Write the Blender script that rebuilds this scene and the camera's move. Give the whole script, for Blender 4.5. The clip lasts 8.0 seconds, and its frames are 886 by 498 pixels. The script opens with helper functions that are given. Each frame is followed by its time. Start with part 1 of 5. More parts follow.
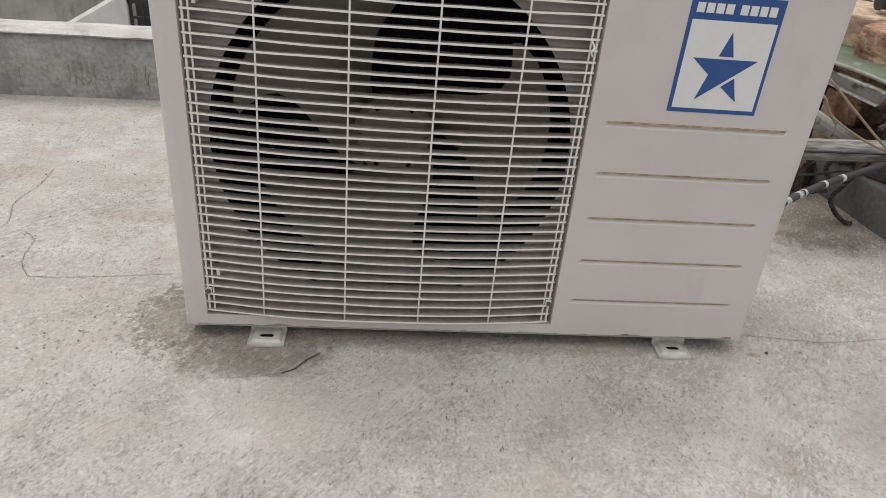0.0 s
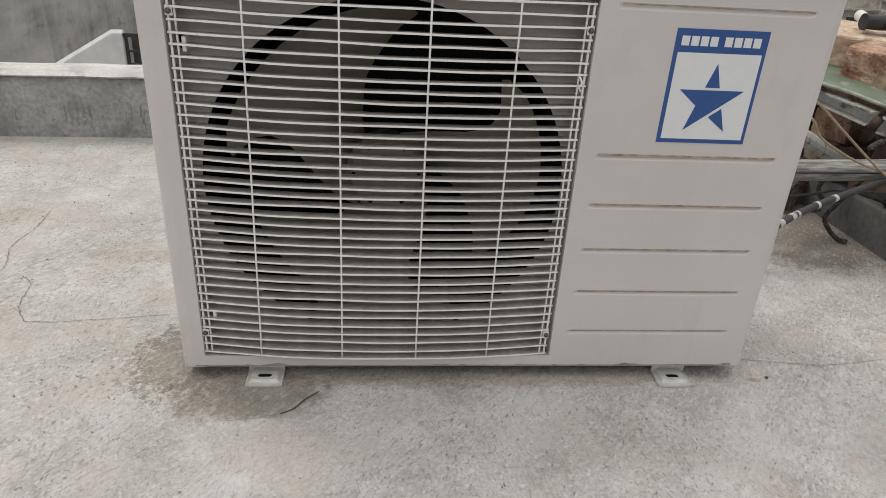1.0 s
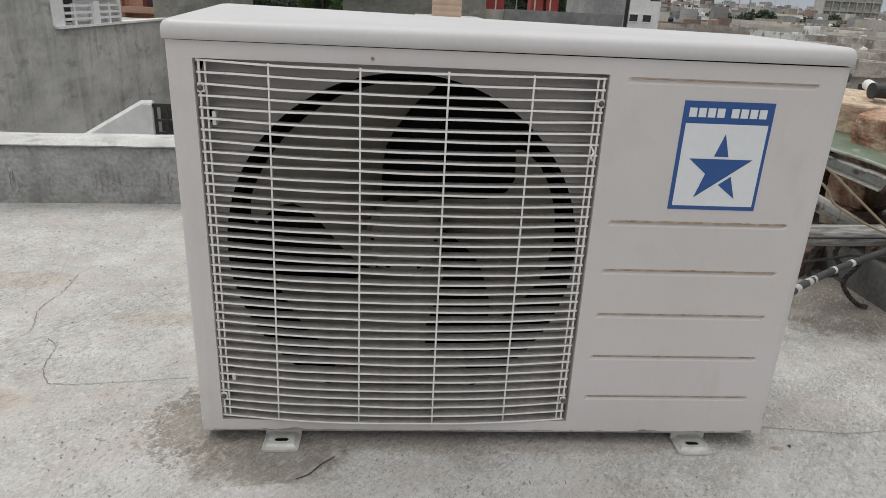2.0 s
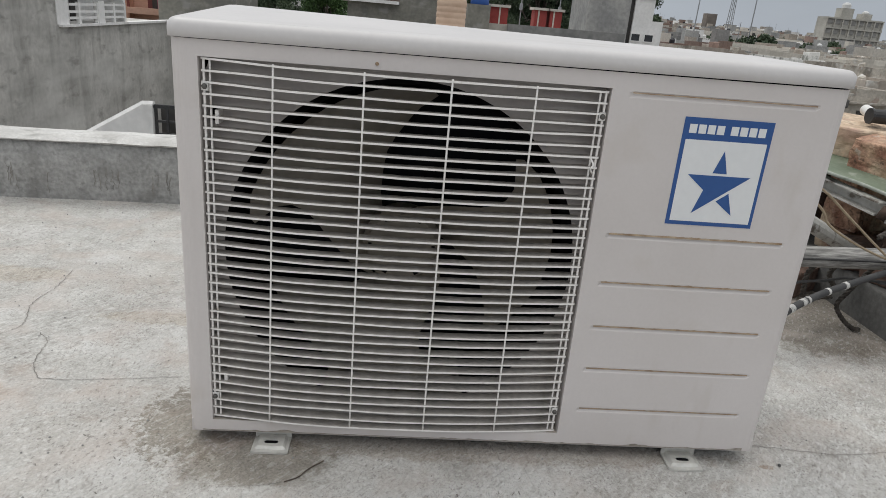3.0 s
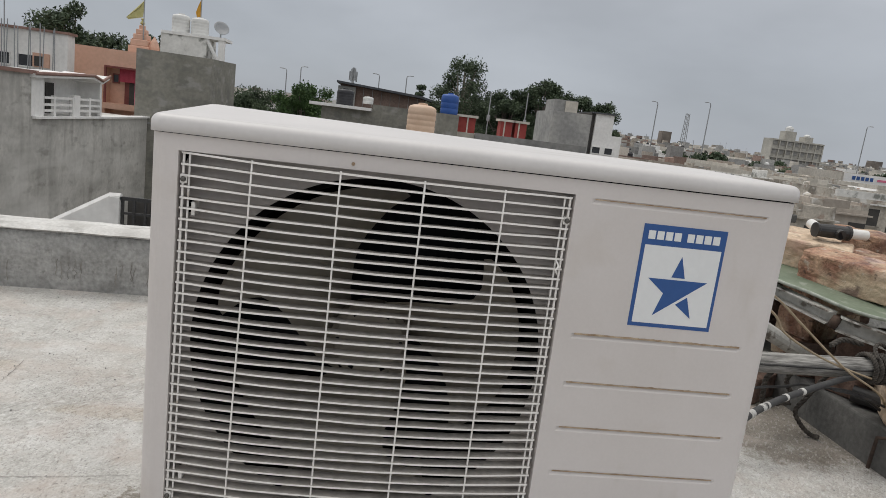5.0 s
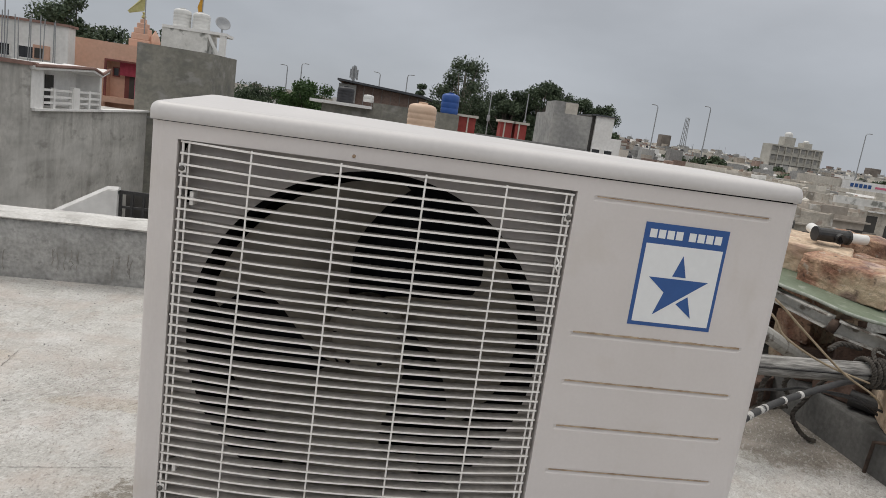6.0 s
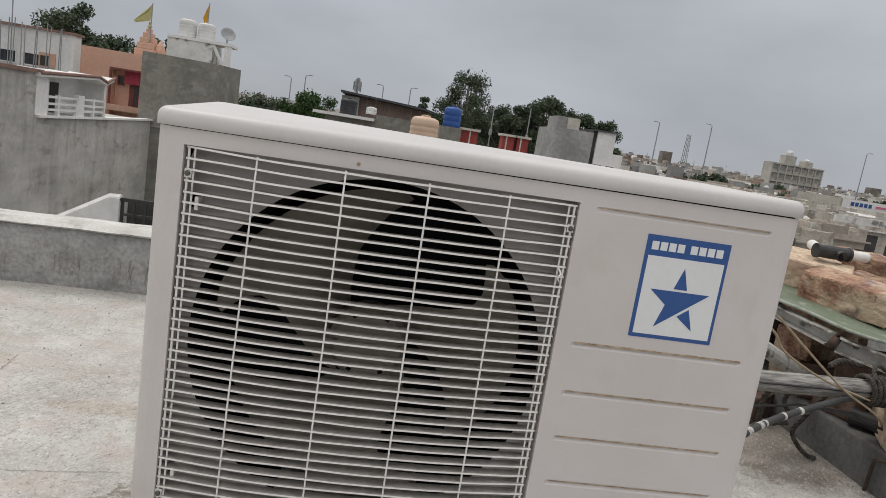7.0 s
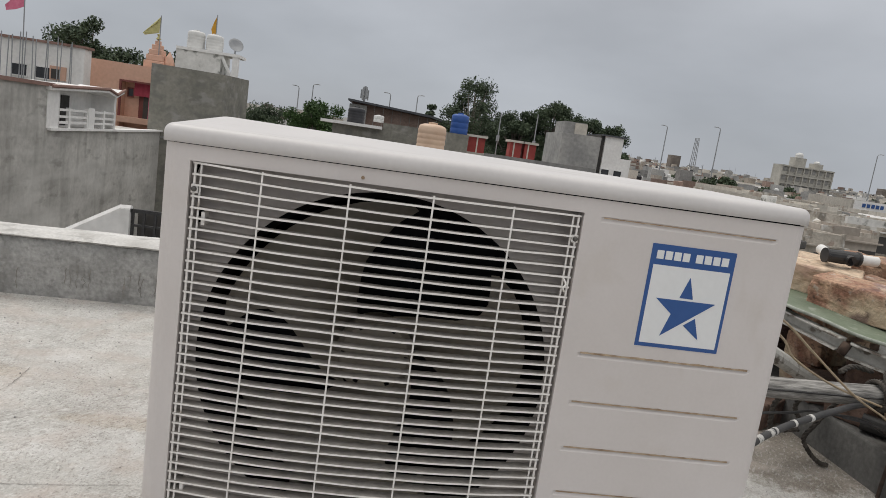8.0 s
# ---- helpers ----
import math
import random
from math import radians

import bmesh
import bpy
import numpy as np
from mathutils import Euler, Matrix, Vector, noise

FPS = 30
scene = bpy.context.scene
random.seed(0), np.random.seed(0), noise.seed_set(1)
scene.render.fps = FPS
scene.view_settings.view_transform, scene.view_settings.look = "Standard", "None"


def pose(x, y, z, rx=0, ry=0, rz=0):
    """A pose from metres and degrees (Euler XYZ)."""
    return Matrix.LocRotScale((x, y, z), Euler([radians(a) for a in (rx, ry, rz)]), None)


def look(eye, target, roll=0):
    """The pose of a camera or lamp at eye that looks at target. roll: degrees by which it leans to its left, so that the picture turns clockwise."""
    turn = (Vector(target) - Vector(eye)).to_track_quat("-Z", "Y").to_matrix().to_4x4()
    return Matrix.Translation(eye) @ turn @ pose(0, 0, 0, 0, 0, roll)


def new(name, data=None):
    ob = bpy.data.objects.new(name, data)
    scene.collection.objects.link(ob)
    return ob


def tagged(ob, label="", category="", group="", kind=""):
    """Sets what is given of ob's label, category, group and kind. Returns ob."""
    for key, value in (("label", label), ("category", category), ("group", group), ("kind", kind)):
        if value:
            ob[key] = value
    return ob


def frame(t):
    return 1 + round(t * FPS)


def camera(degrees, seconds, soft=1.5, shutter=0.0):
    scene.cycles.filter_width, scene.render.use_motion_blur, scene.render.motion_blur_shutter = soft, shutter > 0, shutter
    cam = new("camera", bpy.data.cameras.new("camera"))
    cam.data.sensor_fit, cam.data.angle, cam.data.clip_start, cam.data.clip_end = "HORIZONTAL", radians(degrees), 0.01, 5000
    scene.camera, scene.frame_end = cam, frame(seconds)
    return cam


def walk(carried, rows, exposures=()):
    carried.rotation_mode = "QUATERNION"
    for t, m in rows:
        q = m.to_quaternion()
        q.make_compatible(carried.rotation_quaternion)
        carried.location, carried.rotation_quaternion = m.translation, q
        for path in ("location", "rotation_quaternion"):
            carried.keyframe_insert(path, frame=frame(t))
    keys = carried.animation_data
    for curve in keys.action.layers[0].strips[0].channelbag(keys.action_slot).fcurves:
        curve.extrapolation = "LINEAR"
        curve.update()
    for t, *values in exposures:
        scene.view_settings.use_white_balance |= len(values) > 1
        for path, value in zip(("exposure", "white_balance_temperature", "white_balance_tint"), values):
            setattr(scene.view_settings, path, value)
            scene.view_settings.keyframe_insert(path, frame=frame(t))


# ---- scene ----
cam = camera(67.5, 8.0, soft=0.65)
PATH = [
    (0, (0.25, -0.841, 0.612), (0.437, 0.919, -0.319), 5.4),
    (0.5, (0.252, -0.838, 0.623), (0.434, 0.928, -0.297), 4.7),
    (1, (0.255, -0.835, 0.631), (0.442, 0.955, -0.242), 3.7),
    (1.5, (0.257, -0.838, 0.634), (0.44, 0.966, -0.209), 3.5),
    (2, (0.255, -0.851, 0.64), (0.385, 1.018, -0.06), 3.0),
    (2.2, (0.251, -0.849, 0.633), (0.392, 1.023, -0.055), 3.5),
    (3.3, (0.253, -0.857, 0.635), (0.391, 1.025, -0.028), 5.3),
    (3.5, (0.253, -0.858, 0.634), (0.394, 1.024, -0.026), 5.3),
    (4, (0.25, -0.862, 0.632), (0.407, 1.06, 0.102), 6.4),
    (4.5, (0.243, -0.871, 0.629), (0.463, 1.076, 0.228), 7.7),
    (5, (0.246, -0.871, 0.633), (0.468, 1.083, 0.267), 7.2),
    (5.2, (0.248, -0.868, 0.634), (0.482, 1.086, 0.277), 7.1),
    (6.3, (0.244, -0.865, 0.623), (0.472, 1.087, 0.255), 8.5),
    (6.5, (0.244, -0.867, 0.625), (0.475, 1.09, 0.286), 8.5),
    (7, (0.242, -0.869, 0.62), (0.465, 1.092, 0.291), 9.1),
    (7.5, (0.244, -0.87, 0.626), (0.449, 1.093, 0.306), 8.5),
    (8, (0.246, -0.872, 0.628), (0.44, 1.094, 0.315), 8.3),
]
walk(cam, [(t, look(eye, target, roll)) for t, eye, target, roll in PATH],
     [(0, 0.0, 6550, 10.5), (1.5, 0.0, 6400, 9.0), (2.0, 0.0, 6270, 8.0), (3.5, 0.0, 6250, 8.0), (4.5, 0.0, 6350, 8.5), (8, 0.0, 6480, 9.5)])

# ---- world, sun ----
world = bpy.data.worlds.new("overcast_sky")
scene.world = world
world.use_nodes = True
wn, wl = world.node_tree.nodes, world.node_tree.links
wn.clear()
w_out = wn.new("ShaderNodeOutputWorld")
w_bg = wn.new("ShaderNodeBackground")
w_sky = wn.new("ShaderNodeTexSky")
w_sky.sky_type = "NISHITA"
w_sky.sun_disc = False
w_sky.sun_elevation = radians(58)
w_sky.sun_rotation = radians(-50)
w_co = wn.new("ShaderNodeTexCoord")
w_sep = wn.new("ShaderNodeSeparateXYZ")
w_noise = wn.new("ShaderNodeTexNoise")
w_noise.inputs["Scale"].default_value = 2.2
w_noise.inputs["Detail"].default_value = 5
w_noise.inputs["Roughness"].default_value = 0.5
w_map = wn.new("ShaderNodeMapping")
w_map.inputs["Scale"].default_value = (1, 1, 2.6)
w_map.inputs["Location"].default_value = (0.35, 0.1, 0.0)
wl.new(w_co.outputs["Generated"], w_map.inputs["Vector"])
wl.new(w_map.outputs["Vector"], w_noise.inputs["Vector"])
wl.new(w_co.outputs["Generated"], w_sep.inputs["Vector"])
w_ramp = wn.new("ShaderNodeValToRGB")
w_ramp.color_ramp.elements[0].position = 0.0
w_ramp.color_ramp.elements[0].color = (4.08, 4.3, 4.72, 1)
w_ramp.color_ramp.elements[1].position = 0.9
w_ramp.color_ramp.elements[1].color = (13.5, 13.0, 12.5, 1)
w_mid = w_ramp.color_ramp.elements.new(0.30)
w_mid.color = (5.06, 5.2, 5.5, 1)
wl.new(w_sep.outputs["Z"], w_ramp.inputs["Fac"])
w_cl = wn.new("ShaderNodeMapRange")
w_cl.inputs["From Min"].default_value = 0.35
w_cl.inputs["From Max"].default_value = 0.7
w_cl.inputs["To Min"].default_value = 0.88
w_cl.inputs["To Max"].default_value = 1.14
wl.new(w_noise.outputs["Fac"], w_cl.inputs["Value"])
w_mul = wn.new("ShaderNodeVectorMath")
w_mul.operation = "SCALE"
wl.new(w_ramp.outputs["Color"], w_mul.inputs[0])
wl.new(w_cl.outputs["Result"], w_mul.inputs["Scale"])
w_mix = wn.new("ShaderNodeMixRGB")
w_mix.inputs["Fac"].default_value = 0.94
wl.new(w_sky.outputs["Color"], w_mix.inputs["Color1"])
wl.new(w_mul.outputs["Vector"], w_mix.inputs["Color2"])
wl.new(w_mix.outputs["Color"], w_bg.inputs["Color"])
w_bg.inputs["Strength"].default_value = 0.098
wl.new(w_bg.outputs["Background"], w_out.inputs["Surface"])

sun = new("sun", bpy.data.lights.new("sun", "SUN"))
sun.data.energy = 0.75
sun.data.angle = radians(14)
sun.data.color = (1.0, 0.96, 0.9)
sun.matrix_world = look((-4, 3.5, 9), (0, 0, 0))


# ---- materials ----
def mat(name, c1, c2=None, rough=0.6, metal=0.0, scale=6.0, lo=0.35, hi=0.65, grain=0.12, gscale=90.0,
        bump=0.15, bscale=70.0, dist=0.002, stretch=(1, 1, 1), rand=0.0, spec=0.5):
    """A surface whose colour drifts from c1 to c2 in patches, with fine grain and relief."""
    m = bpy.data.materials.new(name)
    m.use_nodes = True
    n, l = m.node_tree.nodes, m.node_tree.links
    bsdf = n["Principled BSDF"]
    bsdf.inputs["Metallic"].default_value = metal
    bsdf.inputs["Specular IOR Level"].default_value = spec
    co = n.new("ShaderNodeTexCoord")
    mp = n.new("ShaderNodeMapping")
    mp.inputs["Scale"].default_value = stretch
    l.new(co.outputs["Object"], mp.inputs["Vector"])
    if rand:
        info = n.new("ShaderNodeObjectInfo")
        sc = n.new("ShaderNodeMath")
        sc.operation = "MULTIPLY"
        sc.inputs[1].default_value = 37.0
        l.new(info.outputs["Random"], sc.inputs[0])
        l.new(sc.outputs[0], mp.inputs["Location"])
    patch = n.new("ShaderNodeTexNoise")
    patch.inputs["Scale"].default_value = scale
    patch.inputs["Detail"].default_value = 7
    patch.inputs["Roughness"].default_value = 0.6
    l.new(mp.outputs["Vector"], patch.inputs["Vector"])
    ramp = n.new("ShaderNodeValToRGB")
    ramp.color_ramp.elements[0].position, ramp.color_ramp.elements[1].position = lo, hi
    ramp.color_ramp.elements[0].color = (*c1, 1)
    ramp.color_ramp.elements[1].color = (*(c2 or c1), 1)
    l.new(patch.outputs["Fac"], ramp.inputs["Fac"])
    fine = n.new("ShaderNodeTexNoise")
    fine.inputs["Scale"].default_value = gscale
    fine.inputs["Detail"].default_value = 4
    l.new(mp.outputs["Vector"], fine.inputs["Vector"])
    mr = n.new("ShaderNodeMapRange")
    mr.inputs["From Min"].default_value, mr.inputs["From Max"].default_value = 0.3, 0.7
    mr.inputs["To Min"].default_value, mr.inputs["To Max"].default_value = 1 - grain, 1 + grain
    l.new(fine.outputs["Fac"], mr.inputs["Value"])
    mul = n.new("ShaderNodeVectorMath")
    mul.operation = "SCALE"
    l.new(ramp.outputs["Color"], mul.inputs[0])
    l.new(mr.outputs["Result"], mul.inputs["Scale"])
    last = mul.outputs["Vector"]
    if rand:
        vr = n.new("ShaderNodeMapRange")
        vr.inputs["To Min"].default_value, vr.inputs["To Max"].default_value = 1 - rand, 1 + rand
        l.new(info.outputs["Random"], vr.inputs["Value"])
        m2 = n.new("ShaderNodeVectorMath")
        m2.operation = "SCALE"
        l.new(last, m2.inputs[0])
        l.new(vr.outputs["Result"], m2.inputs["Scale"])
        last = m2.outputs["Vector"]
    l.new(last, bsdf.inputs["Base Color"])
    rr = n.new("ShaderNodeMapRange")
    rr.inputs["To Min"].default_value, rr.inputs["To Max"].default_value = max(rough - 0.1, 0.02), min(rough + 0.1, 1)
    l.new(patch.outputs["Fac"], rr.inputs["Value"])
    l.new(rr.outputs["Result"], bsdf.inputs["Roughness"])
    if bump:
        bt = n.new("ShaderNodeTexNoise")
        bt.inputs["Scale"].default_value = bscale
        bt.inputs["Detail"].default_value = 6
        l.new(mp.outputs["Vector"], bt.inputs["Vector"])
        b = n.new("ShaderNodeBump")
        b.inputs["Strength"].default_value = bump
        b.inputs["Distance"].default_value = dist
        l.new(bt.outputs["Fac"], b.inputs["Height"])
        l.new(b.outputs["Normal"], bsdf.inputs["Normal"])
    return m


def tint(m, colour, scale, lo, hi, fac=1.0, stretch=(1, 1, 1), shift=(0, 0, 0), detail=5.0, cluster=0.0, turn=0.0):
    """Lays stains of another colour over the base colour of m."""
    n, l = m.node_tree.nodes, m.node_tree.links
    bsdf = n["Principled BSDF"]
    src = bsdf.inputs["Base Color"].links[0].from_socket
    co = n.new("ShaderNodeTexCoord")
    mp = n.new("ShaderNodeMapping")
    mp.inputs["Scale"].default_value = stretch
    mp.inputs["Location"].default_value = shift
    if turn:
        spin = n.new("ShaderNodeVectorRotate")
        spin.rotation_type = "Z_AXIS"
        spin.inputs["Angle"].default_value = radians(turn)
        l.new(co.outputs["Object"], spin.inputs["Vector"])
        l.new(spin.outputs["Vector"], mp.inputs["Vector"])
    else:
        l.new(co.outputs["Object"], mp.inputs["Vector"])
    t = n.new("ShaderNodeTexNoise")
    t.inputs["Scale"].default_value = scale
    t.inputs["Detail"].default_value = detail
    l.new(mp.outputs["Vector"], t.inputs["Vector"])
    r = n.new("ShaderNodeMapRange")
    r.inputs["From Min"].default_value, r.inputs["From Max"].default_value = lo, hi
    r.inputs["To Max"].default_value = fac
    l.new(t.outputs["Fac"], r.inputs["Value"])
    amount = r.outputs["Result"]
    if cluster:
        t2 = n.new("ShaderNodeTexNoise")
        t2.inputs["Scale"].default_value = cluster
        t2.inputs["Detail"].default_value = 4
        l.new(mp.outputs["Vector"], t2.inputs["Vector"])
        r2 = n.new("ShaderNodeMapRange")
        r2.inputs["From Min"].default_value, r2.inputs["From Max"].default_value = 0.42, 0.60
        l.new(t2.outputs["Fac"], r2.inputs["Value"])
        mm = n.new("ShaderNodeMath")
        mm.operation = "MULTIPLY"
        l.new(amount, mm.inputs[0])
        l.new(r2.outputs["Result"], mm.inputs[1])
        amount = mm.outputs[0]
    mx = n.new("ShaderNodeMixRGB")
    mx.inputs["Color2"].default_value = (*colour, 1)
    l.new(amount, mx.inputs["Fac"])
    l.new(src, mx.inputs["Color1"])
    l.new(mx.outputs["Color"], bsdf.inputs["Base Color"])
    return m


def blot(m, colour, centre, size, fac=0.8, ragged=0.5, nscale=14.0):
    """Lays one ragged patch (stain, painted shade) of its own shape over m, round centre, size metres wide in x and y.
    """
    n, l = m.node_tree.nodes, m.node_tree.links
    bsdf = n["Principled BSDF"]
    src = bsdf.inputs["Base Color"].links[0].from_socket
    co = n.new("ShaderNodeTexCoord")
    mp = n.new("ShaderNodeMapping")
    mp.inputs["Location"].default_value = (-centre[0] / size[0], -centre[1] / size[1], 0)
    mp.inputs["Scale"].default_value = (1 / size[0], 1 / size[1], 1)
    l.new(co.outputs["Object"], mp.inputs["Vector"])
    ln = n.new("ShaderNodeVectorMath")
    ln.operation = "LENGTH"
    l.new(mp.outputs["Vector"], ln.inputs[0])
    t = n.new("ShaderNodeTexNoise")
    t.inputs["Scale"].default_value = nscale
    t.inputs["Detail"].default_value = 12
    t.inputs["Roughness"].default_value = 0.75
    l.new(co.outputs["Object"], t.inputs["Vector"])
    ma = n.new("ShaderNodeMath")
    ma.operation = "MULTIPLY_ADD"
    ma.inputs[1].default_value = ragged * 3
    l.new(t.outputs["Fac"], ma.inputs[0])
    l.new(ln.outputs["Value"], ma.inputs[2])
    r = n.new("ShaderNodeMapRange")
    r.inputs["From Min"].default_value, r.inputs["From Max"].default_value = 0.75 + ragged * 1.5, 1.05 + ragged * 1.5
    r.inputs["To Min"].default_value, r.inputs["To Max"].default_value = fac, 0.0
    l.new(ma.outputs[0], r.inputs["Value"])
    mx = n.new("ShaderNodeMixRGB")
    mx.blend_type = "MULTIPLY"
    mx.inputs["Color2"].default_value = (*[min(1.0, c / 0.5) for c in colour], 1)
    l.new(r.outputs["Result"], mx.inputs["Fac"])
    l.new(src, mx.inputs["Color1"])
    l.new(mx.outputs["Color"], bsdf.inputs["Base Color"])
    return m


def gouges(m, scale, strength, dist, stretch=(1, 1, 1), turn=0.0, lo=0.3, hi=0.7, shift=(0, 0, 0), cluster=0.0):
    """Adds a layer of directional relief over that of m, in patches where cluster is given."""
    n, l = m.node_tree.nodes, m.node_tree.links
    bsdf = n["Principled BSDF"]
    co = n.new("ShaderNodeTexCoord")
    spin = n.new("ShaderNodeVectorRotate")
    spin.rotation_type = "Z_AXIS"
    spin.inputs["Angle"].default_value = radians(turn)
    mp = n.new("ShaderNodeMapping")
    mp.inputs["Scale"].default_value = stretch
    mp.inputs["Location"].default_value = shift
    l.new(co.outputs["Object"], spin.inputs["Vector"])
    l.new(spin.outputs["Vector"], mp.inputs["Vector"])
    t = n.new("ShaderNodeTexNoise")
    t.inputs["Scale"].default_value = scale
    t.inputs["Detail"].default_value = 3
    l.new(mp.outputs["Vector"], t.inputs["Vector"])
    r = n.new("ShaderNodeMapRange")
    r.inputs["From Min"].default_value, r.inputs["From Max"].default_value = lo, hi
    l.new(t.outputs["Fac"], r.inputs["Value"])
    b = n.new("ShaderNodeBump")
    b.inputs["Strength"].default_value = strength
    b.inputs["Distance"].default_value = dist
    l.new(r.outputs["Result"], b.inputs["Height"])
    if cluster:
        t2 = n.new("ShaderNodeTexNoise")
        t2.inputs["Scale"].default_value = cluster
        t2.inputs["Detail"].default_value = 4
        l.new(mp.outputs["Vector"], t2.inputs["Vector"])
        r2 = n.new("ShaderNodeMapRange")
        r2.inputs["From Min"].default_value, r2.inputs["From Max"].default_value = 0.45, 0.62
        r2.inputs["To Max"].default_value = strength
        l.new(t2.outputs["Fac"], r2.inputs["Value"])
        l.new(r2.outputs["Result"], b.inputs["Strength"])
    if bsdf.inputs["Normal"].links:
        l.new(bsdf.inputs["Normal"].links[0].from_socket, b.inputs["Normal"])
    l.new(b.outputs["Normal"], bsdf.inputs["Normal"])
    return m


M_floor = mat("cement_screed", (0.41, 0.398, 0.372), (0.595, 0.583, 0.553), 0.92, scale=13, lo=0.30, hi=0.70, grain=0.17, gscale=240, bump=0.65, bscale=150, dist=0.005)
tint(M_floor, (0.40, 0.35, 0.305), 3.1, 0.50, 0.68, 0.28, shift=(3.3, 1.2, 0), detail=10)
tint(M_floor, (0.70, 0.69, 0.675), 4.3, 0.50, 0.66, 0.5, shift=(7.3, 4.2, 0), detail=10)
tint(M_floor, (0.40, 0.325, 0.275), 17, 0.54, 0.70, 0.5, shift=(2.3, 7.2, 0), detail=10, cluster=2.5)
tint(M_floor, (0.30, 0.275, 0.25), 48, 0.52, 0.68, 0.6, stretch=(1, 0.8, 1), shift=(1.3, 2.2, 0), detail=12, cluster=3)
tint(M_floor, (0.17, 0.155, 0.14), 230, 0.59, 0.66, 0.6, stretch=(1, 0.6, 1), shift=(5.3, 1.2, 0), detail=5, cluster=6)
tint(M_floor, (0.19, 0.165, 0.145), 300, 0.58, 0.67, 0.6, shift=(2.3, 3.2, 0), detail=4, cluster=9)
tint(M_floor, (0.76, 0.75, 0.73), 110, 0.55, 0.68, 0.45, shift=(0.3, 9.2, 0), detail=8)
tint(M_floor, (0.24, 0.22, 0.20), 190, 0.57, 0.65, 0.5, stretch=(1, 0.30, 1), shift=(4.1, 0.7, 0), detail=4, cluster=4, turn=38)
tint(M_floor, (0.74, 0.73, 0.71), 170, 0.55, 0.64, 0.5, stretch=(1, 0.28, 1), shift=(8.1, 3.7, 0), detail=4, cluster=4, turn=38)
tint(M_floor, (0.25, 0.225, 0.20), 200, 0.57, 0.65, 0.5, stretch=(1, 0.35, 1), shift=(1.1, 6.7, 0), detail=4, cluster=5, turn=-15)
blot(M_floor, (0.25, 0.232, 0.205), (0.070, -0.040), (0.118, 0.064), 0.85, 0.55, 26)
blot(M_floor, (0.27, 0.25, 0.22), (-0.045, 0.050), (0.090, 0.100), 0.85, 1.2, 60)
# stain along the unit's front, with its floor shadow painted in
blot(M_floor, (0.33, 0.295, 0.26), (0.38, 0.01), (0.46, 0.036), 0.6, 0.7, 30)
# one broad patch darkens the floor under the stand
blot(M_floor, (0.22, 0.20, 0.175), (1.30, 0.66), (0.36, 0.30), 0.9, 0.5, 13)
blot(M_floor, (0.25, 0.18, 0.12), (0.862, -0.004), (0.012, 0.006), 0.7, 1.2, 140)
blot(M_floor, (0.40, 0.32, 0.26), (-0.40, 0.095), (0.055, 0.045), 0.55, 0.5, 34)
blot(M_floor, (0.42, 0.37, 0.31), (-0.62, 0.58), (0.16, 0.05), 0.5, 0.5, 20)
blot(M_floor, (0.40, 0.36, 0.31), (-0.20, 0.40), (0.16, 0.03), 0.55, 0.6, 28)
tint(M_floor, (0.52, 0.455, 0.41), 8, 0.50, 0.64, 0.45, shift=(9.3, 1.1, 0), detail=10)
tint(M_floor, (0.62, 0.61, 0.59), 165, 0.55, 0.63, 0.32, stretch=(1, 0.30, 1), shift=(3.1, 5.7, 0), detail=5, turn=38)
tint(M_floor, (0.17, 0.155, 0.14), 150, 0.59, 0.66, 0.6, stretch=(1, 0.6, 1), shift=(6.3, 4.4, 0), detail=8, cluster=7, turn=20)
gouges(M_floor, 105, 0.62, 0.0042, (1, 0.25, 1), 38, 0.40, 0.66, (0, 0, 0), 4.5)
gouges(M_floor, 80, 0.62, 0.0042, (1, 0.20, 1), -8, 0.42, 0.68, (4, 2, 0), 4.0)
M_parapet = mat("cement_render", (0.27, 0.268, 0.255), (0.40, 0.395, 0.38), 0.92, scale=7, grain=0.2, gscale=80, bump=0.7, bscale=60, dist=0.006)
tint(M_parapet, (0.46, 0.45, 0.43), 3.0, 0.5, 0.65, 0.6)
tint(M_parapet, (0.16, 0.155, 0.145), 45, 0.58, 0.68, 0.45, detail=6)
tint(M_parapet, (0.20, 0.195, 0.18), 9, 0.55, 0.68, 0.55, shift=(2, 5, 1), detail=9)
gouges(M_parapet, 26, 0.6, 0.008, (1, 1, 0.6), 0, 0.4, 0.65)
# dark cement tone holding the kerb's shade; pebble and collar share it
M_kerb = mat("kerb_shade_cement", (0.085, 0.083, 0.078), (0.14, 0.137, 0.13), 0.9, scale=7, grain=0.2, gscale=80, bump=0.5, bscale=60, dist=0.005)
M_limewash = mat("limewash", (0.52, 0.51, 0.485), (0.68, 0.67, 0.645), 0.85, scale=12, grain=0.1, gscale=120, bump=0.5, bscale=50, dist=0.004)
tint(M_limewash, (0.33, 0.32, 0.30), 16, 0.56, 0.68, 0.7)
tint(M_limewash, (0.42, 0.405, 0.38), 5, 0.48, 0.64, 0.6, shift=(3, 1, 2), detail=9)
M_case = mat("painted_steel", (0.612, 0.574, 0.552), (0.657, 0.62, 0.603), 0.42, scale=4, grain=0.015, gscale=200, bump=0.02, bscale=300, dist=0.0005)
tint(M_case, (0.52, 0.475, 0.42), 18, 0.60, 0.75, 0.4, stretch=(1, 1, 0.3))
tint(M_case, (0.50, 0.44, 0.37), 7, 0.60, 0.74, 0.35, shift=(4, 2, 5))
